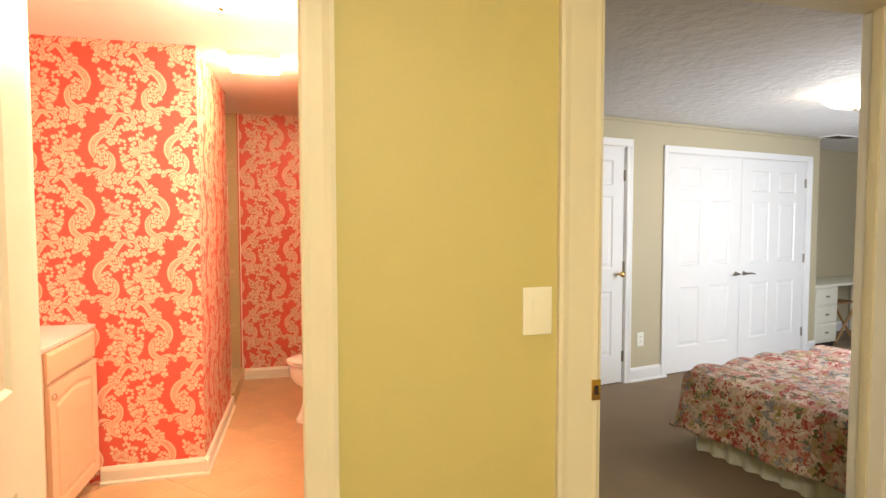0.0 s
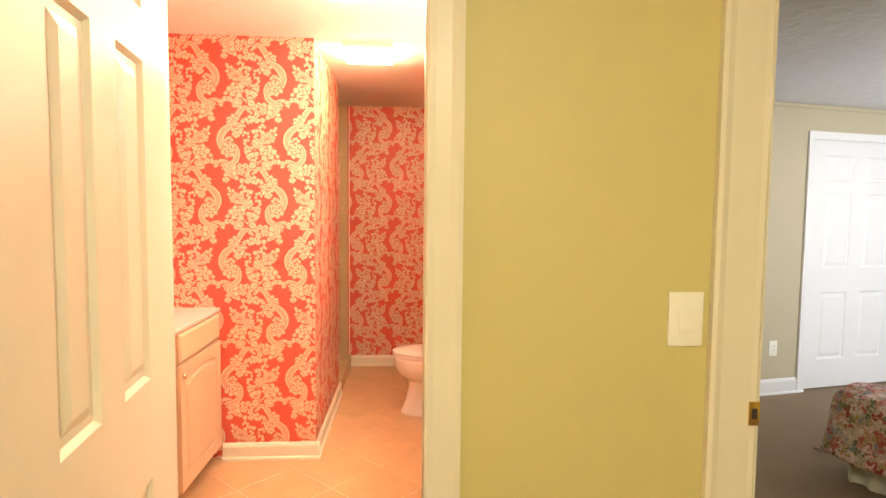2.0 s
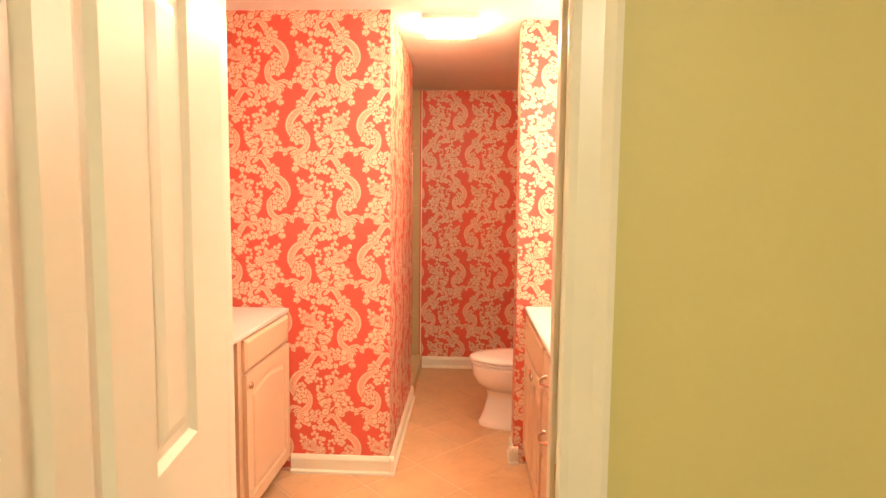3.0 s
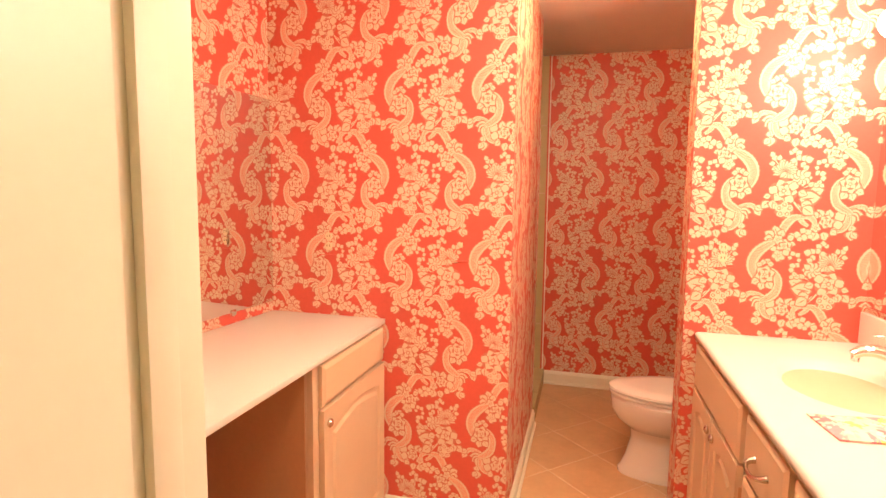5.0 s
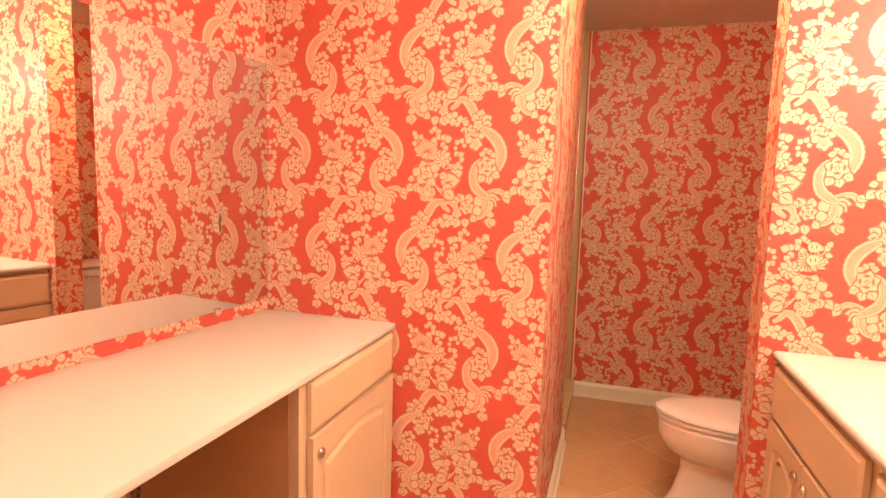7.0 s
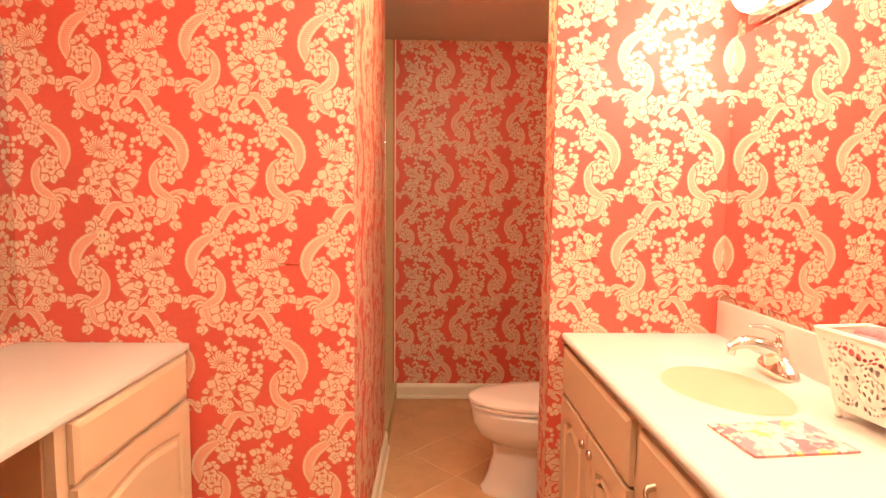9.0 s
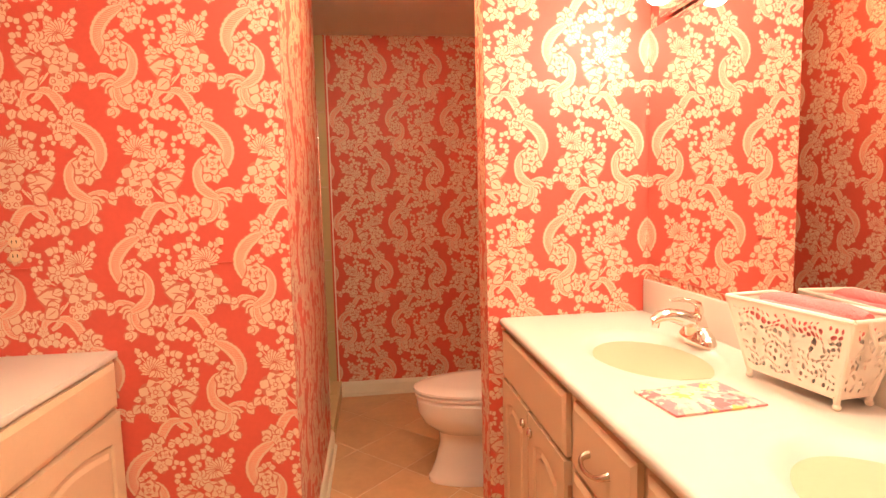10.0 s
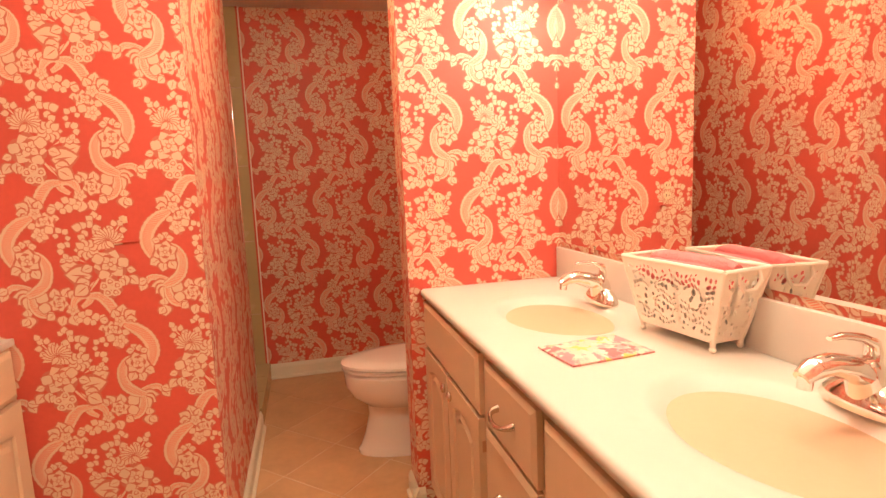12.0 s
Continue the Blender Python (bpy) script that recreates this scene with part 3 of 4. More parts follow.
bed_casing("door_3", .062, 2.008, 1.965, "white painted double closet door frame")
bed_casing("door_4", -1.21, -.41, 1.99, "white painted bedroom closet door frame")
half = (2.008 - .062 - .03) / 2
for k in (0, 1):
    d = bedroom_door("closet_door", .074 + k * (half + .004), half, "white six panel closet door with a dark lever", -.004 if k == 0 else half + .004, 1.965)
    tagged(d, group="double closet doors")
    hx = half - .055 if k == 0 else .055
    lever = sweep([(hx, 0, .86), (hx, -.03, .86), (hx, -.045, .86), (hx + (-.03 if k == 0 else .03), -.05, .862), (hx + (-.10 if k == 0 else .10), -.048, .855)], [.022, .012, .010, .009, .006])
    part("lever", lever, STEEL, d, "dark bronze lever handle")
d4 = bedroom_door("side_door", -1.198, .776, "white six panel door, shut, beside the closet", .78, 1.99)
part("knob", ball(rod(bmesh.new(), (.72, 0, .92), (.72, -.05, .92), .01), (.72, -.055, .92), .026, .02, .026), BRASS, d4)


# ---- electrical plates ----
def cover_plate(at, w, h, mat, label, kind_of, category, papered=False):
    p = thing(kind_of, label, category, at)
    if papered:
        # the second box is a thin red strip drawn as the plate's shadow line
        part("plate", boxes((-w / 2, w / 2, -.0001, 0, -h / 2, h / 2), (-w / 2, w / 2, -.006, 0, -h / 2 - .002, -h / 2)), RED, p, "plate covered with wallpaper, red strip below as its shadow line", smooth=False)
    else:
        part("plate", boxes((-w / 2, w / 2, -.006, 0, -h / 2, h / 2), bevel=.003), mat, p)
    if papered and kind_of == "light_switch":
        part("toggle", boxes((-.005, .005, -.014, 0, -.003, .016), bevel=.002), IVORY, p)
    elif kind_of == "light_switch":
        part("rocker", boxes((-.017, .017, -.009, -.006, -.034, .034), bevel=.0015), mat, p)
        for z in (-.048, .048):
            part("screw", rod(bmesh.new(), (0, -.0075, z), (0, -.005, z), .003), mat, p)
    else:
        for z in (-.02, .02):
            s = part("socket", rod(bmesh.new(), (0, -.0085, z), (0, -.005, z), .016, seg=18), mat, p)
            for x in (-.006, .006):
                part("slot", boxes((x - .001, x + .001, -.0095, -.008, z - .003, z + .006)), DARK, s)
    return p


cover_plate(pose(.833, Y0, 1.12), .087, .134, PLASTIC, "white decorator light switch plate on the green wall", "light_switch", "switch")
cover_plate(BED @ pose(-.23, 0, .36), .075, .12, PLASTIC, "white duplex wall outlet above the baseboard", "wall_outlet", "outlet")
cover_plate(pose(-1.10, YF, 1.158), .068, .112, IVORY, "wallpaper covered duplex outlet", "wall_outlet", "outlet", True)
cover_plate(pose(.415, YS, 1.155), .068, .112, IVORY, "wallpaper covered duplex outlet", "wall_outlet", "outlet", True)
sw = cover_plate(pose(-.54, YF, 1.155), .068, .112, CREAM, "wallpaper covered wall switch plate", "light_switch", "switch", True)


# ---- mirrors ----
def wall_mirror(x0, x1, y0, y1, z0, z1, label, front):
    m = thing("wall_mirror", label, "mirror")
    part("glass", boxes((x0, x1, y0, y1, z0, z1)), MIRROR, m, "silvered mirror glass", smooth=False)
    for y in (y0 + .25, y1 - .25):
        a, b = (x0 - .004, x0 + .001) if front < 0 else (x1 - .001, x1 + .004)
        part("clip", boxes((a, b, y - .012, y + .012, z0 - .012, z0 + .01), bevel=.001), CHROME, m, "small chrome mirror clip")
    return m


wall_mirror(.002, .008, 1.42 - YF, -.004, .892, 1.737, "large frameless wall mirror above the makeup counter", 1).matrix_world = WEST
wall_mirror(XR - .008, XR - .002, 1.42, YS - .004, .985, 1.832, "large frameless wall mirror above the double vanity", -1)


# ---- lamps ----
def dome_lamp(x, y, z, r, mat, label):
    d = thing("ceiling_light", label, "ceiling light", pose(x, y, z))
    part("base", rod(bmesh.new(), (0, 0, -.022), (0, 0, 0), r * .92, r * .92, 40), TRIM, d)
    bm = ball(bmesh.new(), (0, 0, -.022), r, r, r * .48, 32, 16)
    bmesh.ops.bisect_plane(bm, geom=bm.verts[:] + bm.edges[:] + bm.faces[:], plane_co=(0, 0, -.021), plane_no=(0, 0, 1), clear_outer=True)
    part("shade", bm, mat, d, "glowing white glass dome")
    part("finial", ball(bmesh.new(), (0, 0, -.025 - r * .48), .012, .012, .012, 12, 8), BRASS, d)
    return d


dome_lamp(-.10, 2.10, H, .155, DOME, "round white glass dome light on the bathroom ceiling")
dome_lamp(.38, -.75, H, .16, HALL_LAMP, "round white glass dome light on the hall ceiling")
dome_lamp(3.72, 2.66, HB, .19, BED_LAMP, "round white glass dome light on the bedroom ceiling")

fan = thing("exhaust_fan_light", "square ceiling exhaust fan with a lit lens", "exhaust fan", pose(-.065, 3.09, H))
part("grille", boxes((-.135, .135, -.10, .105, -.018, 0), bevel=.006), TRIM, fan, "cream plastic grille plate")
for k in range(7):
    part("slat", boxes((-.115, .115, -.088 + k * .014, -.081 + k * .014, -.023, -.017)), TRIM, fan)
part("lens", boxes((-.13, .13, .015, .10, -.062, -.018), bevel=.008), FAN_LENS, fan, "glowing white lens")

bar = thing("vanity_light", "chrome vanity light bar with round globe bulbs", "wall light")
part("backplate", boxes((XR - .045, XR - .001, 1.62, 2.965, 1.835, 1.93), bevel=.006), CHROME, bar, "polished chrome bar")
for k in range(6):
    y = 2.86 - k * .22
    part("socket", rod(bmesh.new(), (XR - .06, y, 1.885), (XR - .044, y, 1.885), .022), CHROME, bar)
    part("bulb", ball(bmesh.new(), (XR - .098, y, 1.885), .046, .046, .046), BULB, bar, "glowing white globe bulb")


# ---- vanity cabinets; the front is at y = 0 towards -y, along x from 0 ----
def arch_door(w, h, arched=True):
    """A cabinet door with a sunk field under an arched rail; its back at y = 0."""
    bm = boxes((0, w, -.012, 0, 0, h))
    st, t = .052, .019
    n = 10
    top = [(st + (w - 2 * st) * k / n, h - .05 - (.028 * (1 - math.sin(math.pi * k / n)) if arched else 0)) for k in range(n + 1)]
    inner = [(st, .052)] + [(w - st, .052)] + top[::-1]
    outer = [(0, 0), (w, 0)] + [(w - w * k / n, h) for k in range(n + 1)]
    a = [bm.verts.new((x, -t, z)) for x, z in outer]
    b = [bm.verts.new((x, -t, z)) for x, z in inner]
    c = [bm.verts.new((x + (.007 if x < w / 2 else -.007), -.013, z + (.007 if z < h / 2 else -.007))) for x, z in inner]
    e = [bm.verts.new((x, -.012, z)) for x, z in outer]
    m = len(a)
    for k in range(m):
        j = (k + 1) % m
        bm.faces.new((a[k], a[j], b[j], b[k]))
        bm.faces.new((b[k], b[j], c[j], c[k]))
        bm.faces.new((e[k], e[j], a[j], a[k]))
    fi = [(x + (.03 if x < w / 2 else -.03), z + (.03 if z < h / 2 else -.03)) for x, z in inner]
    f = [bm.verts.new((x, -.018, z)) for x, z in fi]
    g = [bm.verts.new((x + (-.012 if x < w / 2 else .012), -.0125, z + (-.012 if z < h / 2 else .012))) for x, z in fi]
    for k in range(m):
        j = (k + 1) % m
        bm.faces.new((g[k], g[j], f[j], f[k]))
    bm.faces.new(f)
    return bm


def drawer_front(w, h):
    bm = bmesh.new()
    rings = []
    for inset, y in ((0, 0), (0, -.013), (.006, -.016), (.014, -.0195)):
        rings.append([(inset, y, inset), (w - inset, y, inset), (w - inset, y, h - inset), (inset, y, h - inset)])
    return lofted(rings)


def small_knob(x, z, parent):
    part("knob", ball(rod(bmesh.new(), (x, 0, z), (x, -.02, z), .006), (x, -.024, z), .015, .009, .015, 16, 10), NICKEL, parent, "round satin metal knob")


def bow_pull(x, z, parent, wide=.048):
    pts = [(x + wide * math.cos(a), -.03 * math.sin(a) ** .6 if 0 < a < math.pi else 0.0, z - .010 * math.sin(a)) for a in (math.pi * k / 10 for k in range(11))]
    part("pull", sweep(pts, [.009, .007, .0055, .005, .005, .005, .005, .005, .0055, .007, .009], 10), NICKEL, parent, "curved satin metal pull")


def cabinet(name, at, width, depth, height, fronts, label, side_mat=CABINET):
    """fronts: (kind, x, z, w, h, side of its knob)."""
    c = thing(name, label, "cabinet", at)
    part("body", boxes((0, width, .03, depth, .09, height)), CABINET, c, smooth=False)
    part("toe_kick", boxes((.0, width, .09, depth, 0, .088)), CABINET_SHADED, c, smooth=False)
    part("face_frame", boxes((0, width, .008, .029, .085, height)), CABINET, c, smooth=False)
    for kind, x, z, w, h, side in fronts:
        if kind == "door":
            ob = part("door", arch_door(w, h), CABINET, c, smooth=False)
        else:
            ob = part("drawer" if kind == "drawer" else "false_front", drawer_front(w, h), CABINET, c, smooth=False)
        ob.location = (x, .006, z)
        if kind == "door":
            small_knob(.032 if side < 0 else w - .032, h - .05, ob)
            hx = w if side < 0 else 0
            part("hinge", boxes((hx - .002, hx + .003, -.010, .0, h - .09, h - .06)), CABINET_SHADED, ob)
        elif kind == "drawer":
            bow_pull(w / 2, h * .52, ob)
            for child in ob.children:
                child.location = (0, -.019, 0)
    return c


TOP = .85
LEFT_FACE, RIGHT_FACE = -.858, .356
left_at = lambda y: pose(LEFT_FACE - .0, y, 0, 0, 0, 90)       # front towards +x, x runs along +y
right_at = lambda y: pose(RIGHT_FACE, y, 0, 0, 0, -90)         # front towards -x, x runs along -y
dep = LEFT_FACE - XW - .004
cabinet("vanity_cabinet", left_at(2.352), .58, dep, TOP - .022, [("false", .034, .69, .52, .132, 0), ("door", .034, .10, .52, .578, -1)], "cream vanity cabinet with an arched panel door and false drawer")
cabinet("vanity_cabinet", left_at(1.40), .455, dep, TOP - .022, [("false", .034, .69, .39, .132, 0), ("door", .034, .10, .39, .578, 1)], "cream vanity cabinet with an arched door beside the knee space")
# side panel coloured as the wood looks in the shaded knee space
knee = part("knee_panel", boxes((-.003, -.0005, .035, dep, .09, TOP - .024)), CABINET_SHADED, bpy.data.objects["vanity_cabinet"], "red brown wooden side panel, knee space shade in its colour")
counter = built("makeup_counter", bevelled(lofted([[(XW + .003, YF - .002, z), (XW - .120, 1.345, z), (LEFT_FACE + .006, 1.345, z), (LEFT_FACE + .006, YF - .002, z)] for z in (TOP - .02, TOP)]), .005), MARBLE, "cream cultured marble makeup counter on two cabinets", "counter")

rdep = XR - RIGHT_FACE - .004
cabinet("sink_cabinet", right_at(3.09), .655, rdep, TOP - .022, [("false", .0, .645, .625, .16, 0), ("door", .0, .10, .308, .535, 1), ("door", .317, .10, .308, .535, -1)], "cream sink cabinet with two arched doors")
cabinet("drawer_cabinet", right_at(2.433), .335, rdep, TOP - .022, [("drawer", .02, .645, .30, .16, 0), ("drawer", .02, .38, .30, .255, 0), ("drawer", .02, .10, .30, .27, 0)], "cream vanity drawer stack with curved metal pulls")
cabinet("sink_cabinet", right_at(2.096), .745, rdep, TOP - .022, [("false", .02, .645, .70, .16, 0), ("door", .02, .10, .345, .535, 1), ("door", .375, .10, .345, .535, -1)], "cream sink cabinet with two arched doors near the doorway")


# ---- vanity top with two moulded basins ----
def vanity_top():
    x0, x1, y0, y1 = .338, XR - .004, 1.345, YS - .002
    basins = ((.63, 2.60), (.63, 1.85))
    bm = bmesh.new()
    nx, ny = 60, 180
    grid = []
    for i in range(nx + 1):
        row = []
        for j in range(ny + 1):
            x, y = x0 + (x1 - x0) * i / nx, y0 + (y1 - y0) * j / ny
            z = TOP
            for bx, by in basins:
                q = math.hypot((x - bx) / .168, (y - by) / .235)
                if q < 1.0:
                    z -= .115 * (1 - q * q) ** 1.5
                rim = math.hypot((x - bx) / .20, (y - by) / .275)
                if .93 < rim < 1.03:
                    z += .0018 * math.exp(-((rim - .98) / .018) ** 2)
            edge = min(x - x0, .006)
            z -= .006 - edge if edge < .006 else 0
            row.append(bm.verts.new((x, y, z)))
        grid.append(row)
    for i in range(nx):
        for j in range(ny):
            bm.faces.new((grid[i][j], grid[i + 1][j], grid[i + 1][j + 1], grid[i][j + 1]))
    low = [bm.verts.new((x0, v.co.y, TOP - .022)) for v in grid[0]]
    for j in range(ny):
        bm.faces.new((grid[0][j], grid[0][j + 1], low[j + 1], low[j]))
    back = [bm.verts.new((x0 + .02, v.co.y, TOP - .022)) for v in grid[0]]
    for j in range(ny):
        bm.faces.new((low[j], low[j + 1], back[j + 1], back[j]))
    return bm, basins


vt = thing("sink_counter", "cream cultured marble counter with two moulded basins", "counter")
vt_bm, BASINS = vanity_top()
part("countertop", vt_bm, MARBLE, vt, smooth="all")
part("backsplash", boxes((XR - .022, XR - .003, 1.345, YS - .003, TOP - .002, .965), bevel=.004), MARBLE, vt)
for bx, by in BASINS:
    dr = part("drain", rod(bmesh.new(), (bx + .01, by, TOP - .116), (bx + .01, by, TOP - .1115), .024, .021, 24), CHROME, vt, "chrome sink drain")
    part("stopper", ball(bmesh.new(), (bx + .01, by, TOP - .110), .015, .015, .005, 16, 8), CHROME, dr)


# ---- single lever faucets; the spout reaches towards -x ----
def faucet(y, label):
    f = thing("faucet", label, "faucet", pose(.806, y, TOP))
    n = 28
    base = [[(.035 * s * math.cos(a) , .078 * s * math.sin(a) * (1 - .12 * math.cos(a)), z) for a in (2 * math.pi * k / n for k in range(n))] for s, z in ((1, 0), (1, .008), (.92, .02), (.74, .034), (.5, .046), (.3, .052))]
    part("base", lofted(base), CHROME, f)
    body = lofted([[(.0 - .004 * i + r * math.cos(a), r * math.sin(a), z) for a in (2 * math.pi * k / n for k in range(n))] for i, (r, z) in enumerate(((.031, .012), (.031, .04), (.029, .062), (.024, .078), (.010, .087)))])
    part("body", body, CHROME, f)
    part("spout", sweep([(.005, 0, .045), (-.02, 0, .062), (-.05, 0, .076), (-.085, 0, .084), (-.115, 0, .080), (-.135, 0, .068)], [.024, .026, .024, .021, .019, .014], 18, .85), CHROME, f)
    part("aerator", rod(bmesh.new(), (-.128, 0, .050), (-.126, 0, .070), .011, .012, 18), CHROME, f)
    part("lever", sweep([(0, 0, .070), (.004, 0, .092), (.0, 0, .108), (-.025, 0, .120), (-.06, 0, .126), (-.085, 0, .124)], [.016, .015, .014, .010, .008, .005], 14, .7), CHROME, f)
    return f


faucet(2.66, "chrome single lever faucet behind the far basin")
faucet(1.855, "chrome single lever faucet behind the near basin")


# ---- pierced metal basket with pink towels ----
def pierced_panel(p00, p10, p11, p01, nx, nz, seed):
    """A sheet between four corners, pierced with holes of uneven size."""
    rnd = random.Random(seed)
    c = [Vector(p) for p in (p00, p10, p11, p01)]
    nrm = (c[1] - c[0]).cross(c[3] - c[0]).normalized() * .0016

    def at(u, v):
        hold = min(1.0, 6 * u, 6 * (1 - u)) * min(1.0, 5 * v, 5 * (1 - v))
        u, v = u + hold * .55 / nx * math.sin(17 * v + 9 * u + seed), v + hold * .55 / nz * math.sin(23 * u - 8 * v + seed)
        return c[0] * (1 - u) * (1 - v) + c[1] * u * (1 - v) + c[2] * u * v + c[3] * (1 - u) * v

    bm = bmesh.new()
    for i in range(nx):
        for j in range(nz):
            edge = i in (0, nx - 1) or j in (0, nz - 1)
            u0, u1, v0, v1 = i / nx, (i + 1) / nx, j / nz, (j + 1) / nz
            for s in (0, 1):
                o = nrm * s
                sq = [at(u, v) + o for u, v in ((u0, v0), ((u0 + u1) / 2, v0), (u1, v0), (u1, (v0 + v1) / 2), (u1, v1), ((u0 + u1) / 2, v1), (u0, v1), (u0, (v0 + v1) / 2))]
                outer = [bm.verts.new(p) for p in sq]
                if edge or rnd.random() < .10:
                    bm.faces.new(outer)
                    continue
                if s == 0:
                    rx, rz, tilt = (rnd.uniform(.36, .52), rnd.uniform(.30, .52), rnd.uniform(-1, 1)) if nz * .55 < j < nz - 2 else (rnd.uniform(.18, .46), rnd.uniform(.18, .44), rnd.uniform(-1, 1))
                ring = []
                for k in range(8):
                    a = radians(-135 + 45 * k) + tilt * .5
                    ring.append(bm.verts.new(at((u0 + u1) / 2 + (u1 - u0) * rx * math.cos(a), (v0 + v1) / 2 + (v1 - v0) * rz * math.sin(a)) + o))
                for k in range(8):
                    bm.faces.new((outer[k], outer[(k + 1) % 8], ring[(k + 1) % 8], ring[k]))
                if s == 1:
                    for k in range(8):
                        bm.faces.new((ring[k], ring[(k + 1) % 8], prev[(k + 1) % 8], prev[k]))
                prev = ring
    bmesh.ops.remove_doubles(bm, verts=bm.verts, dist=1e-5)
    return bm


basket = thing("towel_basket", "cream pierced metal basket on small feet", "basket", pose(.80, 2.268, TOP, 0, 0, 7))
bw, bl, tw, tl, b0, b1 = .042, .108, .064, .152, .022, .182
low = [(-bw, -bl, b0), (bw, -bl, b0), (bw, bl, b0), (-bw, bl, b0)]
high = [(-tw, -tl, b1), (tw, -tl, b1), (tw, tl, b1), (-tw, tl, b1)]
for k in range(4):
    j = (k + 1) % 4
    part("side_panel", pierced_panel(low[k], low[j], high[j], high[k], 11 if k % 2 == 0 else 24, 12, k), BASKET, basket, "pierced leaf pattern side", smooth=False)
    part("rim", rod(bmesh.new(), high[k], high[j], .005, seg=8), BASKET, basket)
    part("foot", ball(rod(bmesh.new(), (low[k][0] * .95, low[k][1] * .97, .006), (low[k][0] * .95, low[k][1] * .97, b0 + .004), .005, .007), (low[k][0] * .95, low[k][1] * .97, .007), .008, .008, .007, 12, 8), BASKET, basket)
    part("corner_post", rod(bmesh.new(), low[k], high[k], .004, seg=8), BASKET, basket)
part("bottom", boxes((-bw, bw, -bl, bl, b0, b0 + .003)), BASKET, basket)
for s in (-1, 1):
    part("handle", sweep([(-.03, s * tl, b1), (-.030, s * (tl + .006), b1 - .022), (-.016, s * (tl + .004), b1 - .042), (.016, s * (tl + .004), b1 - .042), (.030, s * (tl + .006), b1 - .022), (.03, s * tl, b1)], [.004] * 6, 8), BASKET, basket)


def towel_roll(x, y, z, length, r, seed):
    rnd = random.Random(seed)
    rings = []
    for i in range(13):
        t = i / 12
        e = r * (1 - .5 * abs(2 * t - 1) ** 6) * (1 + rnd.uniform(-.05, .05))
        rings.append([(x + e * 1.15 * math.cos(a) * (1 + .05 * math.sin(3 * a + i)), y - length / 2 + length * t, z + e * math.sin(a)) for a in (2 * math.pi * k / 18 for k in range(18))])
    return lofted(rings)


for x, y, z, r, L in ((-.026, .0, .155, .028, .26), (.026, .008, .157, .027, .25), (.0, -.008, .178, .022, .24)):
    built("hand_towel", towel_roll(x, y, z, L, r, int(z * 1000 + x * 100)), TOWEL, "rolled pink terry hand towel in the basket", "towel", pose(.80, 2.268, TOP, 0, 0, 7), group="towels in the basket")


def folded_cloth():
    bm = bmesh.new()
    nx, ny = 16, 22
    top = [[None] * (ny + 1) for _ in range(nx + 1)]
    bot = [[None] * (ny + 1) for _ in range(nx + 1)]
    for i in range(nx + 1):
        for j in range(ny + 1):
            x, y = (i / nx - .5) * .140, (j / ny - .5) * .205
            e = min(i, nx - i, 2) / 2 * min(j, ny - j, 2) / 2
            top[i][j] = bm.verts.new((x, y, .004 + .006 * e + .002 * math.sin(40 * x + 3) * math.sin(30 * y)))
            bot[i][j] = bm.verts.new((x, y, .0))
    for i in range(nx):
        for j in range(ny):
            bm.faces.new((top[i][j], top[i + 1][j], top[i + 1][j + 1], top[i][j + 1]))
            bm.faces.new((bot[i][j], bot[i][j + 1], bot[i + 1][j + 1], bot[i + 1][j]))
    rim_t = [top[i][0] for i in range(nx + 1)] + [top[nx][j] for j in range(1, ny + 1)] + [top[i][ny] for i in range(nx - 1, -1, -1)] + [top[0][j] for j in range(ny - 1, 0, -1)]
    rim_b = [bot[i][0] for i in range(nx + 1)] + [bot[nx][j] for j in range(1, ny + 1)] + [bot[i][ny] for i in range(nx - 1, -1, -1)] + [bot[0][j] for j in range(ny - 1, 0, -1)]
    for k in range(len(rim_t)):
        j = (k + 1) % len(rim_t)
        bm.faces.new((rim_t[k], rim_t[j], rim_b[j], rim_b[k]))
    return bm


built("folded_cloth", folded_cloth(), CLOTH, "folded floral print cloth lying on the vanity top", "cloth", pose(.556, 2.262, TOP + .001, 0, 0, 96))


# ---- toilet, facing -x ----
def oval(cx, cy, z, lx, ly, back=1.0, n=40):
    return [(cx + lx * math.cos(a) * (1.0 if math.cos(a) < 0 else back), cy + ly * math.sin(a), z) for a in (2 * math.pi * k / n for k in range(n))]


toilet = thing("toilet", "white porcelain two piece toilet with closed lid", "toilet", pose(0, 3.62, 0))
bowl = lofted([oval(.42, 0, z, lx, ly) for z, lx, ly in ((0, .300, .110), (.02, .302, .112), (.035, .290, .105), (.09, .268, .095), (.18, .246, .087), (.225, .250, .094), (.25, .282, .128), (.28, .318, .158), (.33, .343, .178), (.385, .348, .183), (.398, .335, .172))])
part("bowl", bowl, PORCELAIN, toilet)
seat = lofted([oval(.41, 0, z, lx, ly, .62) for z, lx, ly in ((.400, .335, .172), (.404, .345, .182), (.414, .347, .184), (.419, .338, .176))])
part("seat", seat, PORCELAIN, toilet)
lid = lofted([oval(.41, 0, z, lx, ly, .62) for z, lx, ly in ((.421, .342, .180), (.426, .350, .187), (.436, .348, .185), (.445, .325, .165), (.449, .25, .12))])
part("lid", lid, PORCELAIN, toilet)
for s in (-1, 1):
    part("lid_hinge", boxes((.60, .64, s * .07 - .02, s * .07 + .02, .40, .43), bevel=.005), PORCELAIN, toilet)
    part("bolt_cap", ball(bmesh.new(), (.36, s * .112, .012), .016, .012, .016, 14, 8), PORCELAIN, toilet)
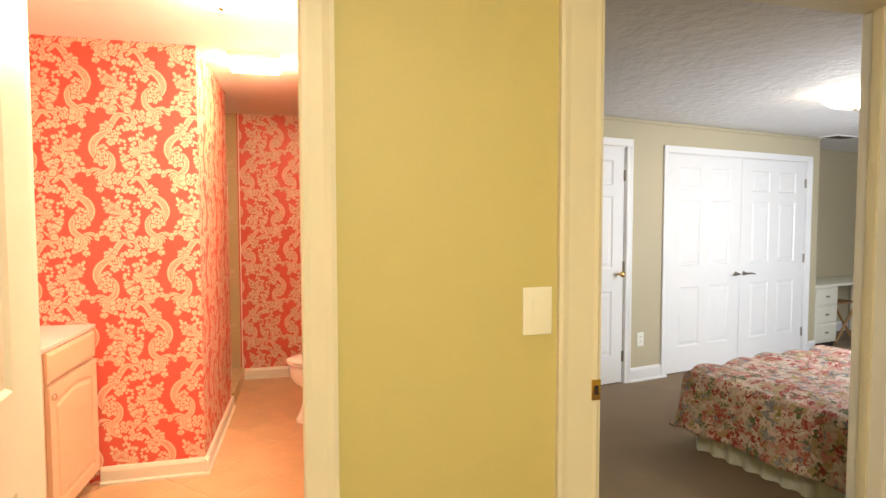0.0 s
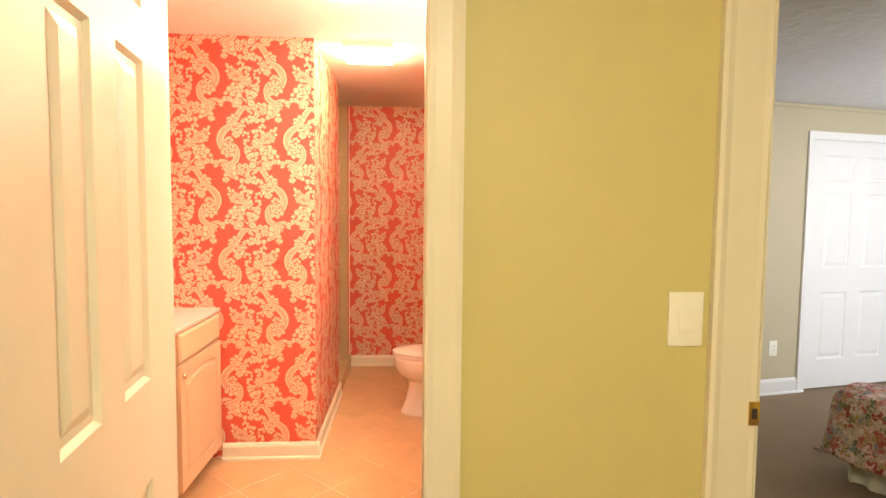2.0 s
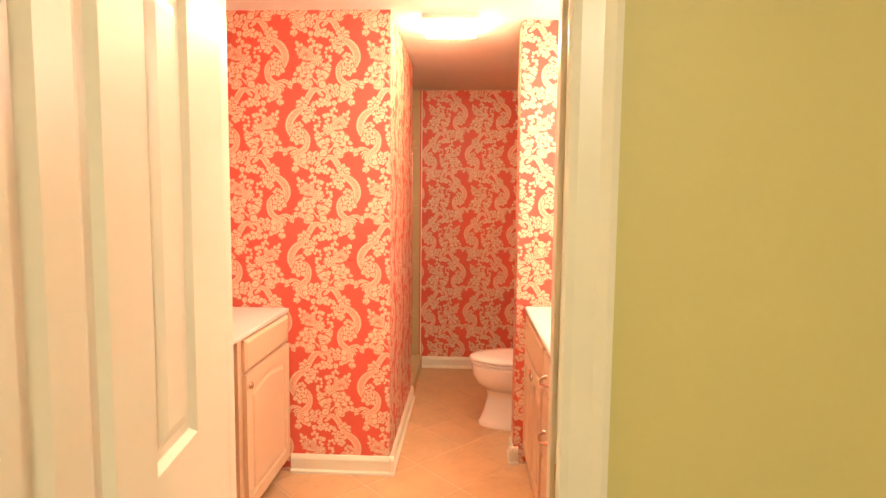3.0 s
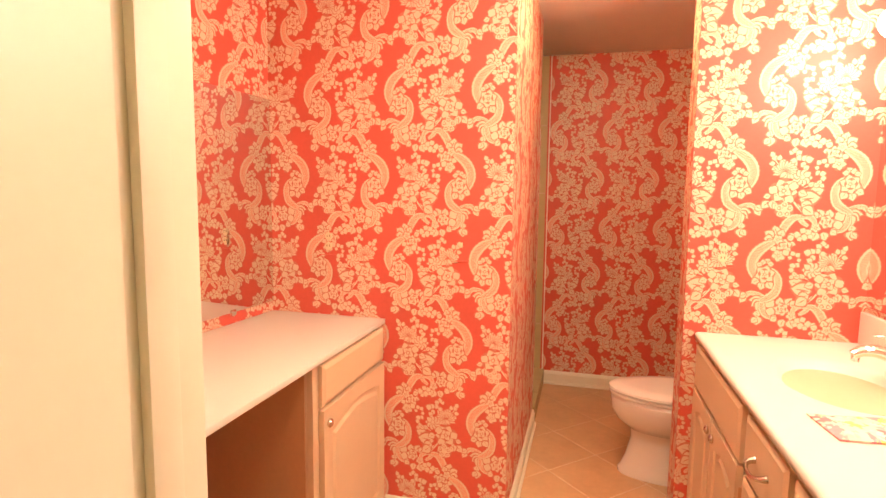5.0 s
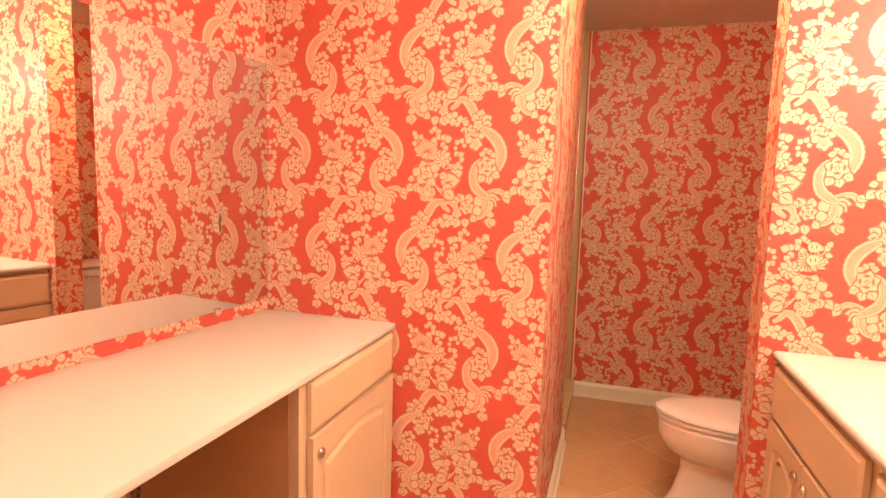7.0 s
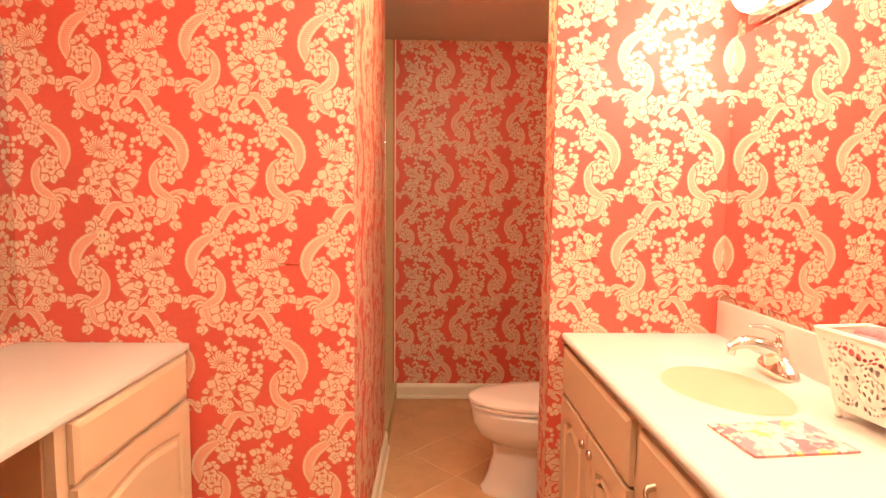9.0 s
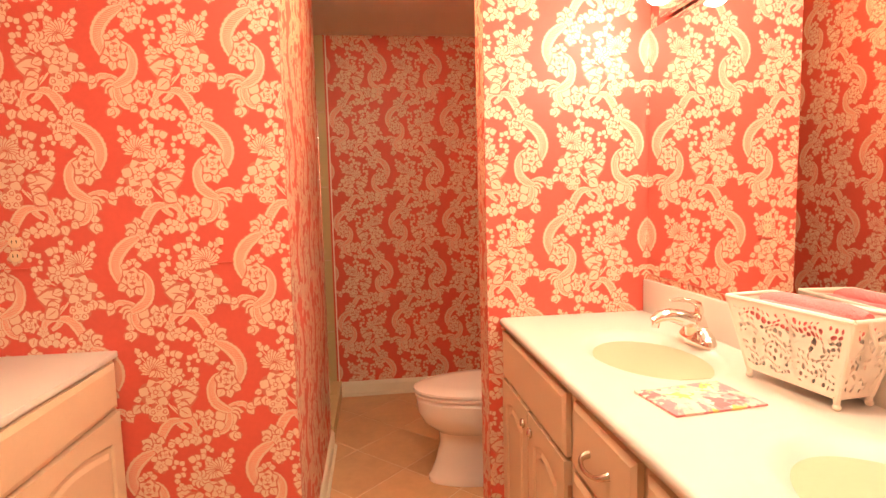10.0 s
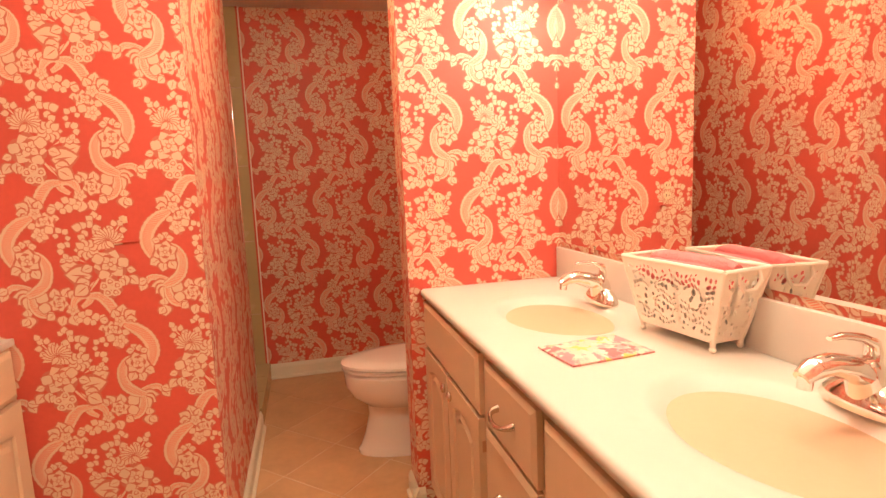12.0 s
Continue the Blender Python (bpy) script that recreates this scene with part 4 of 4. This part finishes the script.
part("tank", boxes((.66, .865, -.225, .225, .385, .755), bevel=.02), PORCELAIN, toilet)
part("tank_lid", boxes((.648, .872, -.235, .235, .757, .792), bevel=.010), PORCELAIN, toilet)
part("pedestal", boxes((.60, .80, -.10, .10, .0, .386), bevel=.02), PORCELAIN, toilet)
part("flush_lever", sweep([(.655, -.16, .70), (.645, -.16, .70), (.642, -.13, .698), (.642, -.09, .694)], [.012, .009, .007, .006]), CHROME, toilet, "chrome flush lever")


# ---- shower ----
shower = thing("shower_curb", "beige tiled shower curb", "shower curb")
for k in range(3):
    y = 4.042 + k * .245
    part("tile", boxes((XC - .10, XC + .012, y, y + .24, 0, .105), bevel=.003), WALL_TILE, shower, smooth=False)
shower_frame = thing("shower_door_frame", "slim metal shower door post at the wall end", "shower door")
part("post", boxes((XC - .028, XC + .003, 4.003, 4.028, .105, 1.72), bevel=.003), CHROME, shower_frame)
part("trim", boxes((XC - .006, XC + .001, YB - .012, YB - .001, 0.0, H - .002), bevel=.002), BASKET, shower_frame, "cream edge strip")

# ---- bedroom ----
def bed():
    at = pose(2.44, 2.56, 0, 0, 0, 11)        # corner at the foot; x along the bed, -y across
    L, W = 1.32, 1.12
    b = thing("bed", "bed with a floral quilt and white gathered bed skirt", "bed", at)
    part("mattress", boxes((.06, L, -W + .06, -.06, .22, .42), bevel=.04), SKIRT, b)
    part("box_spring", boxes((.07, L, -W + .07, -.07, .04, .22), bevel=.01), SKIRT, b)
    for x in (.12, L - .12):
        for y in (-W + .12, -.12):
            part("leg", rod(bmesh.new(), (x, y, 0), (x, y, .05), .025), STEEL, b)
    bm = bmesh.new()
    n = 420
    path = []
    for k in range(n + 1):
        s = k / n * (L + W + L)
        path.append((L - s, 0, (0, 1)) if s < L else ((0, -(s - L), (-1, 0)) if s < L + W else (s - L - W, -W, (0, -1))))
    rows = []
    for z, flare in ((.005, .012), (.10, .008), (.2, .0)):
        rows.append([bm.verts.new((x + nx * (flare * math.sin(k * .55) * 1.2 - .03), y + ny * (flare * math.sin(k * .55) * 1.2 - .03), z)) for k, (x, y, (nx, ny)) in enumerate(path)])
    for a, c in zip(rows, rows[1:]):
        for k in range(n):
            bm.faces.new((a[k], a[k + 1], c[k + 1], c[k]))
    part("bed_skirt", bm, SKIRT, b, "white gathered cotton skirt")
    bm = bmesh.new()
    nu, nv = 90, 80
    g = []
    drop = .36
    for i in range(nu + 1):
        row = []
        for j in range(nv + 1):
            u, v = -drop + (L + 2 * drop) * i / nu, -drop + (W + 2 * drop) * j / nv
            dx, dy = max(0, -u, u - L), max(0, -v, v - W)
            over = max(dx, dy) if min(dx, dy) == 0 else math.hypot(dx, dy)
            x, y = min(max(u, 0), L), min(max(v, 0), W)
            nx, ny = (-1 if u < 0 else (1 if u > L else 0)), (-1 if v < 0 else (1 if v > W else 0))
            r = .07
            fall = max(0, over - r * .8)
            out = min(over, r) * .75 + fall * .10
            ln = math.hypot(nx * dx, ny * dy) or 1
            z = .475 - min(over, r) ** 2 / r * .45 - fall * .96
            puff = .026 * abs(math.sin(math.pi * u / .28)) ** .6 * (1 if over < .03 else .55) + .006 * noise.noise((u * 7, v * 7, 0)) + .012 * noise.noise((u * 2.2, v * 2.2, 4))
            ripple = .018 * math.sin(14 * (u if dy else v)) * min(1, fall / .25)
            sx, sy = nx * dx / ln, ny * dy / ln
            z = max(z, .14 + .012 * math.sin(9 * (u + v)))
            row.append(bm.verts.new((x + sx * (out + puff + ripple), -y - sy * (out + puff + ripple), z + (puff if over < r else 0))))
        g.append(row)
    for i in range(nu):
        for j in range(nv):
            bm.faces.new((g[i][j], g[i + 1][j], g[i + 1][j + 1], g[i][j + 1]))
    q = part("quilt", bm, QUILT, b, "puffy quilt printed with roses", smooth="all")
    mod = q.modifiers.new("thick", "SOLIDIFY")
    mod.thickness, mod.offset = .012, -1


bed()

desk = thing("desk", "cream painted desk with three drawers in the recess", "desk", BED @ pose(2.26, .02, 0))
part("desktop", boxes((-.05, 1.6, .0, .52, .665, .69), bevel=.004), DESK, desk, "white desk top")
part("body", boxes((0, .42, .03, .5, .06, .664), bevel=.003), DESK, desk)
part("plinth", boxes((.01, .41, .05, .5, 0, .058)), DARK, desk)
for k in range(3):
    dz = .08 + k * .195
    drw = part("drawer", drawer_front(.38, .18), DESK, desk, smooth=False)
    drw.location = (.02, .03, dz)
    part("handle", boxes((.165, .215, -.035, -.019, .085, .10), bevel=.003), STEEL, drw, "dark metal drawer pull")
part("leg", boxes((1.53, 1.58, .04, .09, 0, .664), bevel=.003), DESK, desk)
part("leg", boxes((1.53, 1.58, .44, .49, 0, .664), bevel=.003), DESK, desk)

stool = thing("folding_stool", "brown wooden folding stool with crossed legs", "stool", BED @ pose(2.80, .12, 0))
for y in (0, .3):
    part("leg", sweep([(0, y, 0.01), (.38, y, .44)], [.014, .014], 8), STOOL, stool)
    part("leg", sweep([(.38, y + .03, 0.01), (0, y + .03, .44)], [.014, .014], 8), STOOL, stool)
part("seat", boxes((-.02, .40, -.01, .34, .442, .457), bevel=.004), STOOL, stool)

pot = thing("potted_plant", "leafy green plant in a blue and white pot", "plant", BED @ pose(2.36, .28, .69))
part("pot", lofted([[(r * math.cos(a), r * math.sin(a), z) for a in (2 * math.pi * k / 24 for k in range(24))] for r, z in ((.06, 0), (.085, .05), (.095, .11), (.10, .13), (.09, .13), (.08, .11))]), POT, pot, "blue and white glazed pot")
rl = random.Random(5)
bm = bmesh.new()
for k in range(90):
    a, rad, z = rl.uniform(0, 6.28), rl.uniform(.01, .13), rl.uniform(.13, .29)
    size, tilt = rl.uniform(.03, .055), rl.uniform(-.7, .9)
    p = Vector((rad * math.cos(a), rad * math.sin(a), z - rad * .3))
    d = Vector((math.cos(a) * math.cos(tilt), math.sin(a) * math.cos(tilt), math.sin(tilt)))
    s = d.cross(Vector((0, 0, 1))).normalized() * size * .36
    up = s.cross(d).normalized() * size * .1
    v = [bm.verts.new(q) for q in (p, p + d * size * .5 + s, p + d * size, p + d * size * .5 - s, p + d * size * .5 + up)]
    for i, j in ((0, 1), (1, 2), (2, 3), (3, 0)):
        bm.faces.new((v[i], v[j], v[4]))
part("foliage", bm, LEAF, pot, "dense small green leaves", smooth=False)
stem = bmesh.new()
for k in range(7):
    rod(stem, (0, 0, .1), (.09 * math.cos(k), .09 * math.sin(k), .2), .003, seg=6)
part("stems", stem, LEAF, pot)

vent = thing("ceiling_vent", "white slatted air vent on the bedroom ceiling", "vent", pose(5.45, 4.22, HB, 0, 0, 11))
part("frame", boxes((-.17, .17, -.09, -.07, -.012, 0), (-.17, .17, .07, .09, -.012, 0), (-.17, -.15, -.07, .07, -.012, 0), (.15, .17, -.07, .07, -.012, 0)), WHITE, vent, smooth=False)
part("backing", boxes((-.15, .15, -.07, .07, -.003, -.001)), DARK, vent)
for k in range(8):
    part("slat", boxes((-.15, .15, -.064 + k * .017, -.058 + k * .017, -.012, -.004)), STEEL, vent)

window = thing("window_1", "white framed bedroom window with two panes", "window", kind="structure")
for b in ((3.6, 3.65, YM, Y1, .8, 1.95), (5.15, 5.2, YM, Y1, .8, 1.95), (3.65, 5.15, YM, Y1, .8, .85), (3.65, 5.15, YM, Y1, 1.90, 1.95), (4.375, 4.425, YM, Y1, .85, 1.90)):
    part("window_frame", boxes(b, bevel=.003), WHITE, window, smooth=False)

# crown strip of the bedroom's far wall
built("trim_cornice", boxes((-2.5, 2.2, -.016, -.001, HB - .03, HB - .001), bevel=.004), TAN, "tan painted cornice strip under the ceiling", "trim", BED, kind="structure")


# ---- tiles, last ----
FLOOR = bpy.data.objects["floor"]
SIZE, JOINT = .325, .006
def lay_tiles(x0, x1, y0, y1):
    for i in range(-14, 26):
        for j in range(-14, 26):
            ring = []
            for du, dv in ((0, 0), (1, 0), (1, 1), (0, 1)):
                u = (i + du) * SIZE + (JOINT / 2 if du == 0 else -JOINT / 2)
                v = (j + dv) * SIZE + (JOINT / 2 if dv == 0 else -JOINT / 2)
                ring.append((-.673 + (u - v) * .7071, 2.594 - 6 * SIZE * 1.4142 + (u + v) * .7071))
            for axis, bound, sign in ((0, x0, 1), (0, x1, -1), (1, y0, 1), (1, y1, -1)):
                ring = clip_ring(ring, axis, bound, sign) if len(ring) > 2 else []
            if len(ring) < 3:
                continue
            rings = []
            cx, cy = sum(p[0] for p in ring) / len(ring), sum(p[1] for p in ring) / len(ring)
            for inset, z in ((1.0, -.004), (1.0, -.0008), (.992, 0.0)):
                rings.append([(cx + (p[0] - cx) * inset, cy + (p[1] - cy) * inset, z) for p in ring])
            ob = new("tile", mesh("tile", lofted(rings), TILE))
            ob.parent = FLOOR


lay_tiles(XW, XR, Y0 + .02, YF)
lay_tiles(XC, XR, YF, YB)
SHOWER = bpy.data.objects["wall_shower_back"]
tile_mesh = mesh("tile", boxes((0, .325, -.006, 0, 0, .46), bevel=.002), WALL_TILE)
for k in range(3):
    for r in range(5):
        ob = new("tile", tile_mesh)
        ob.parent = SHOWER
        ob.location = (XC - .012 - .33 * (k + 1), YB + .002, -.03 + r * .465)
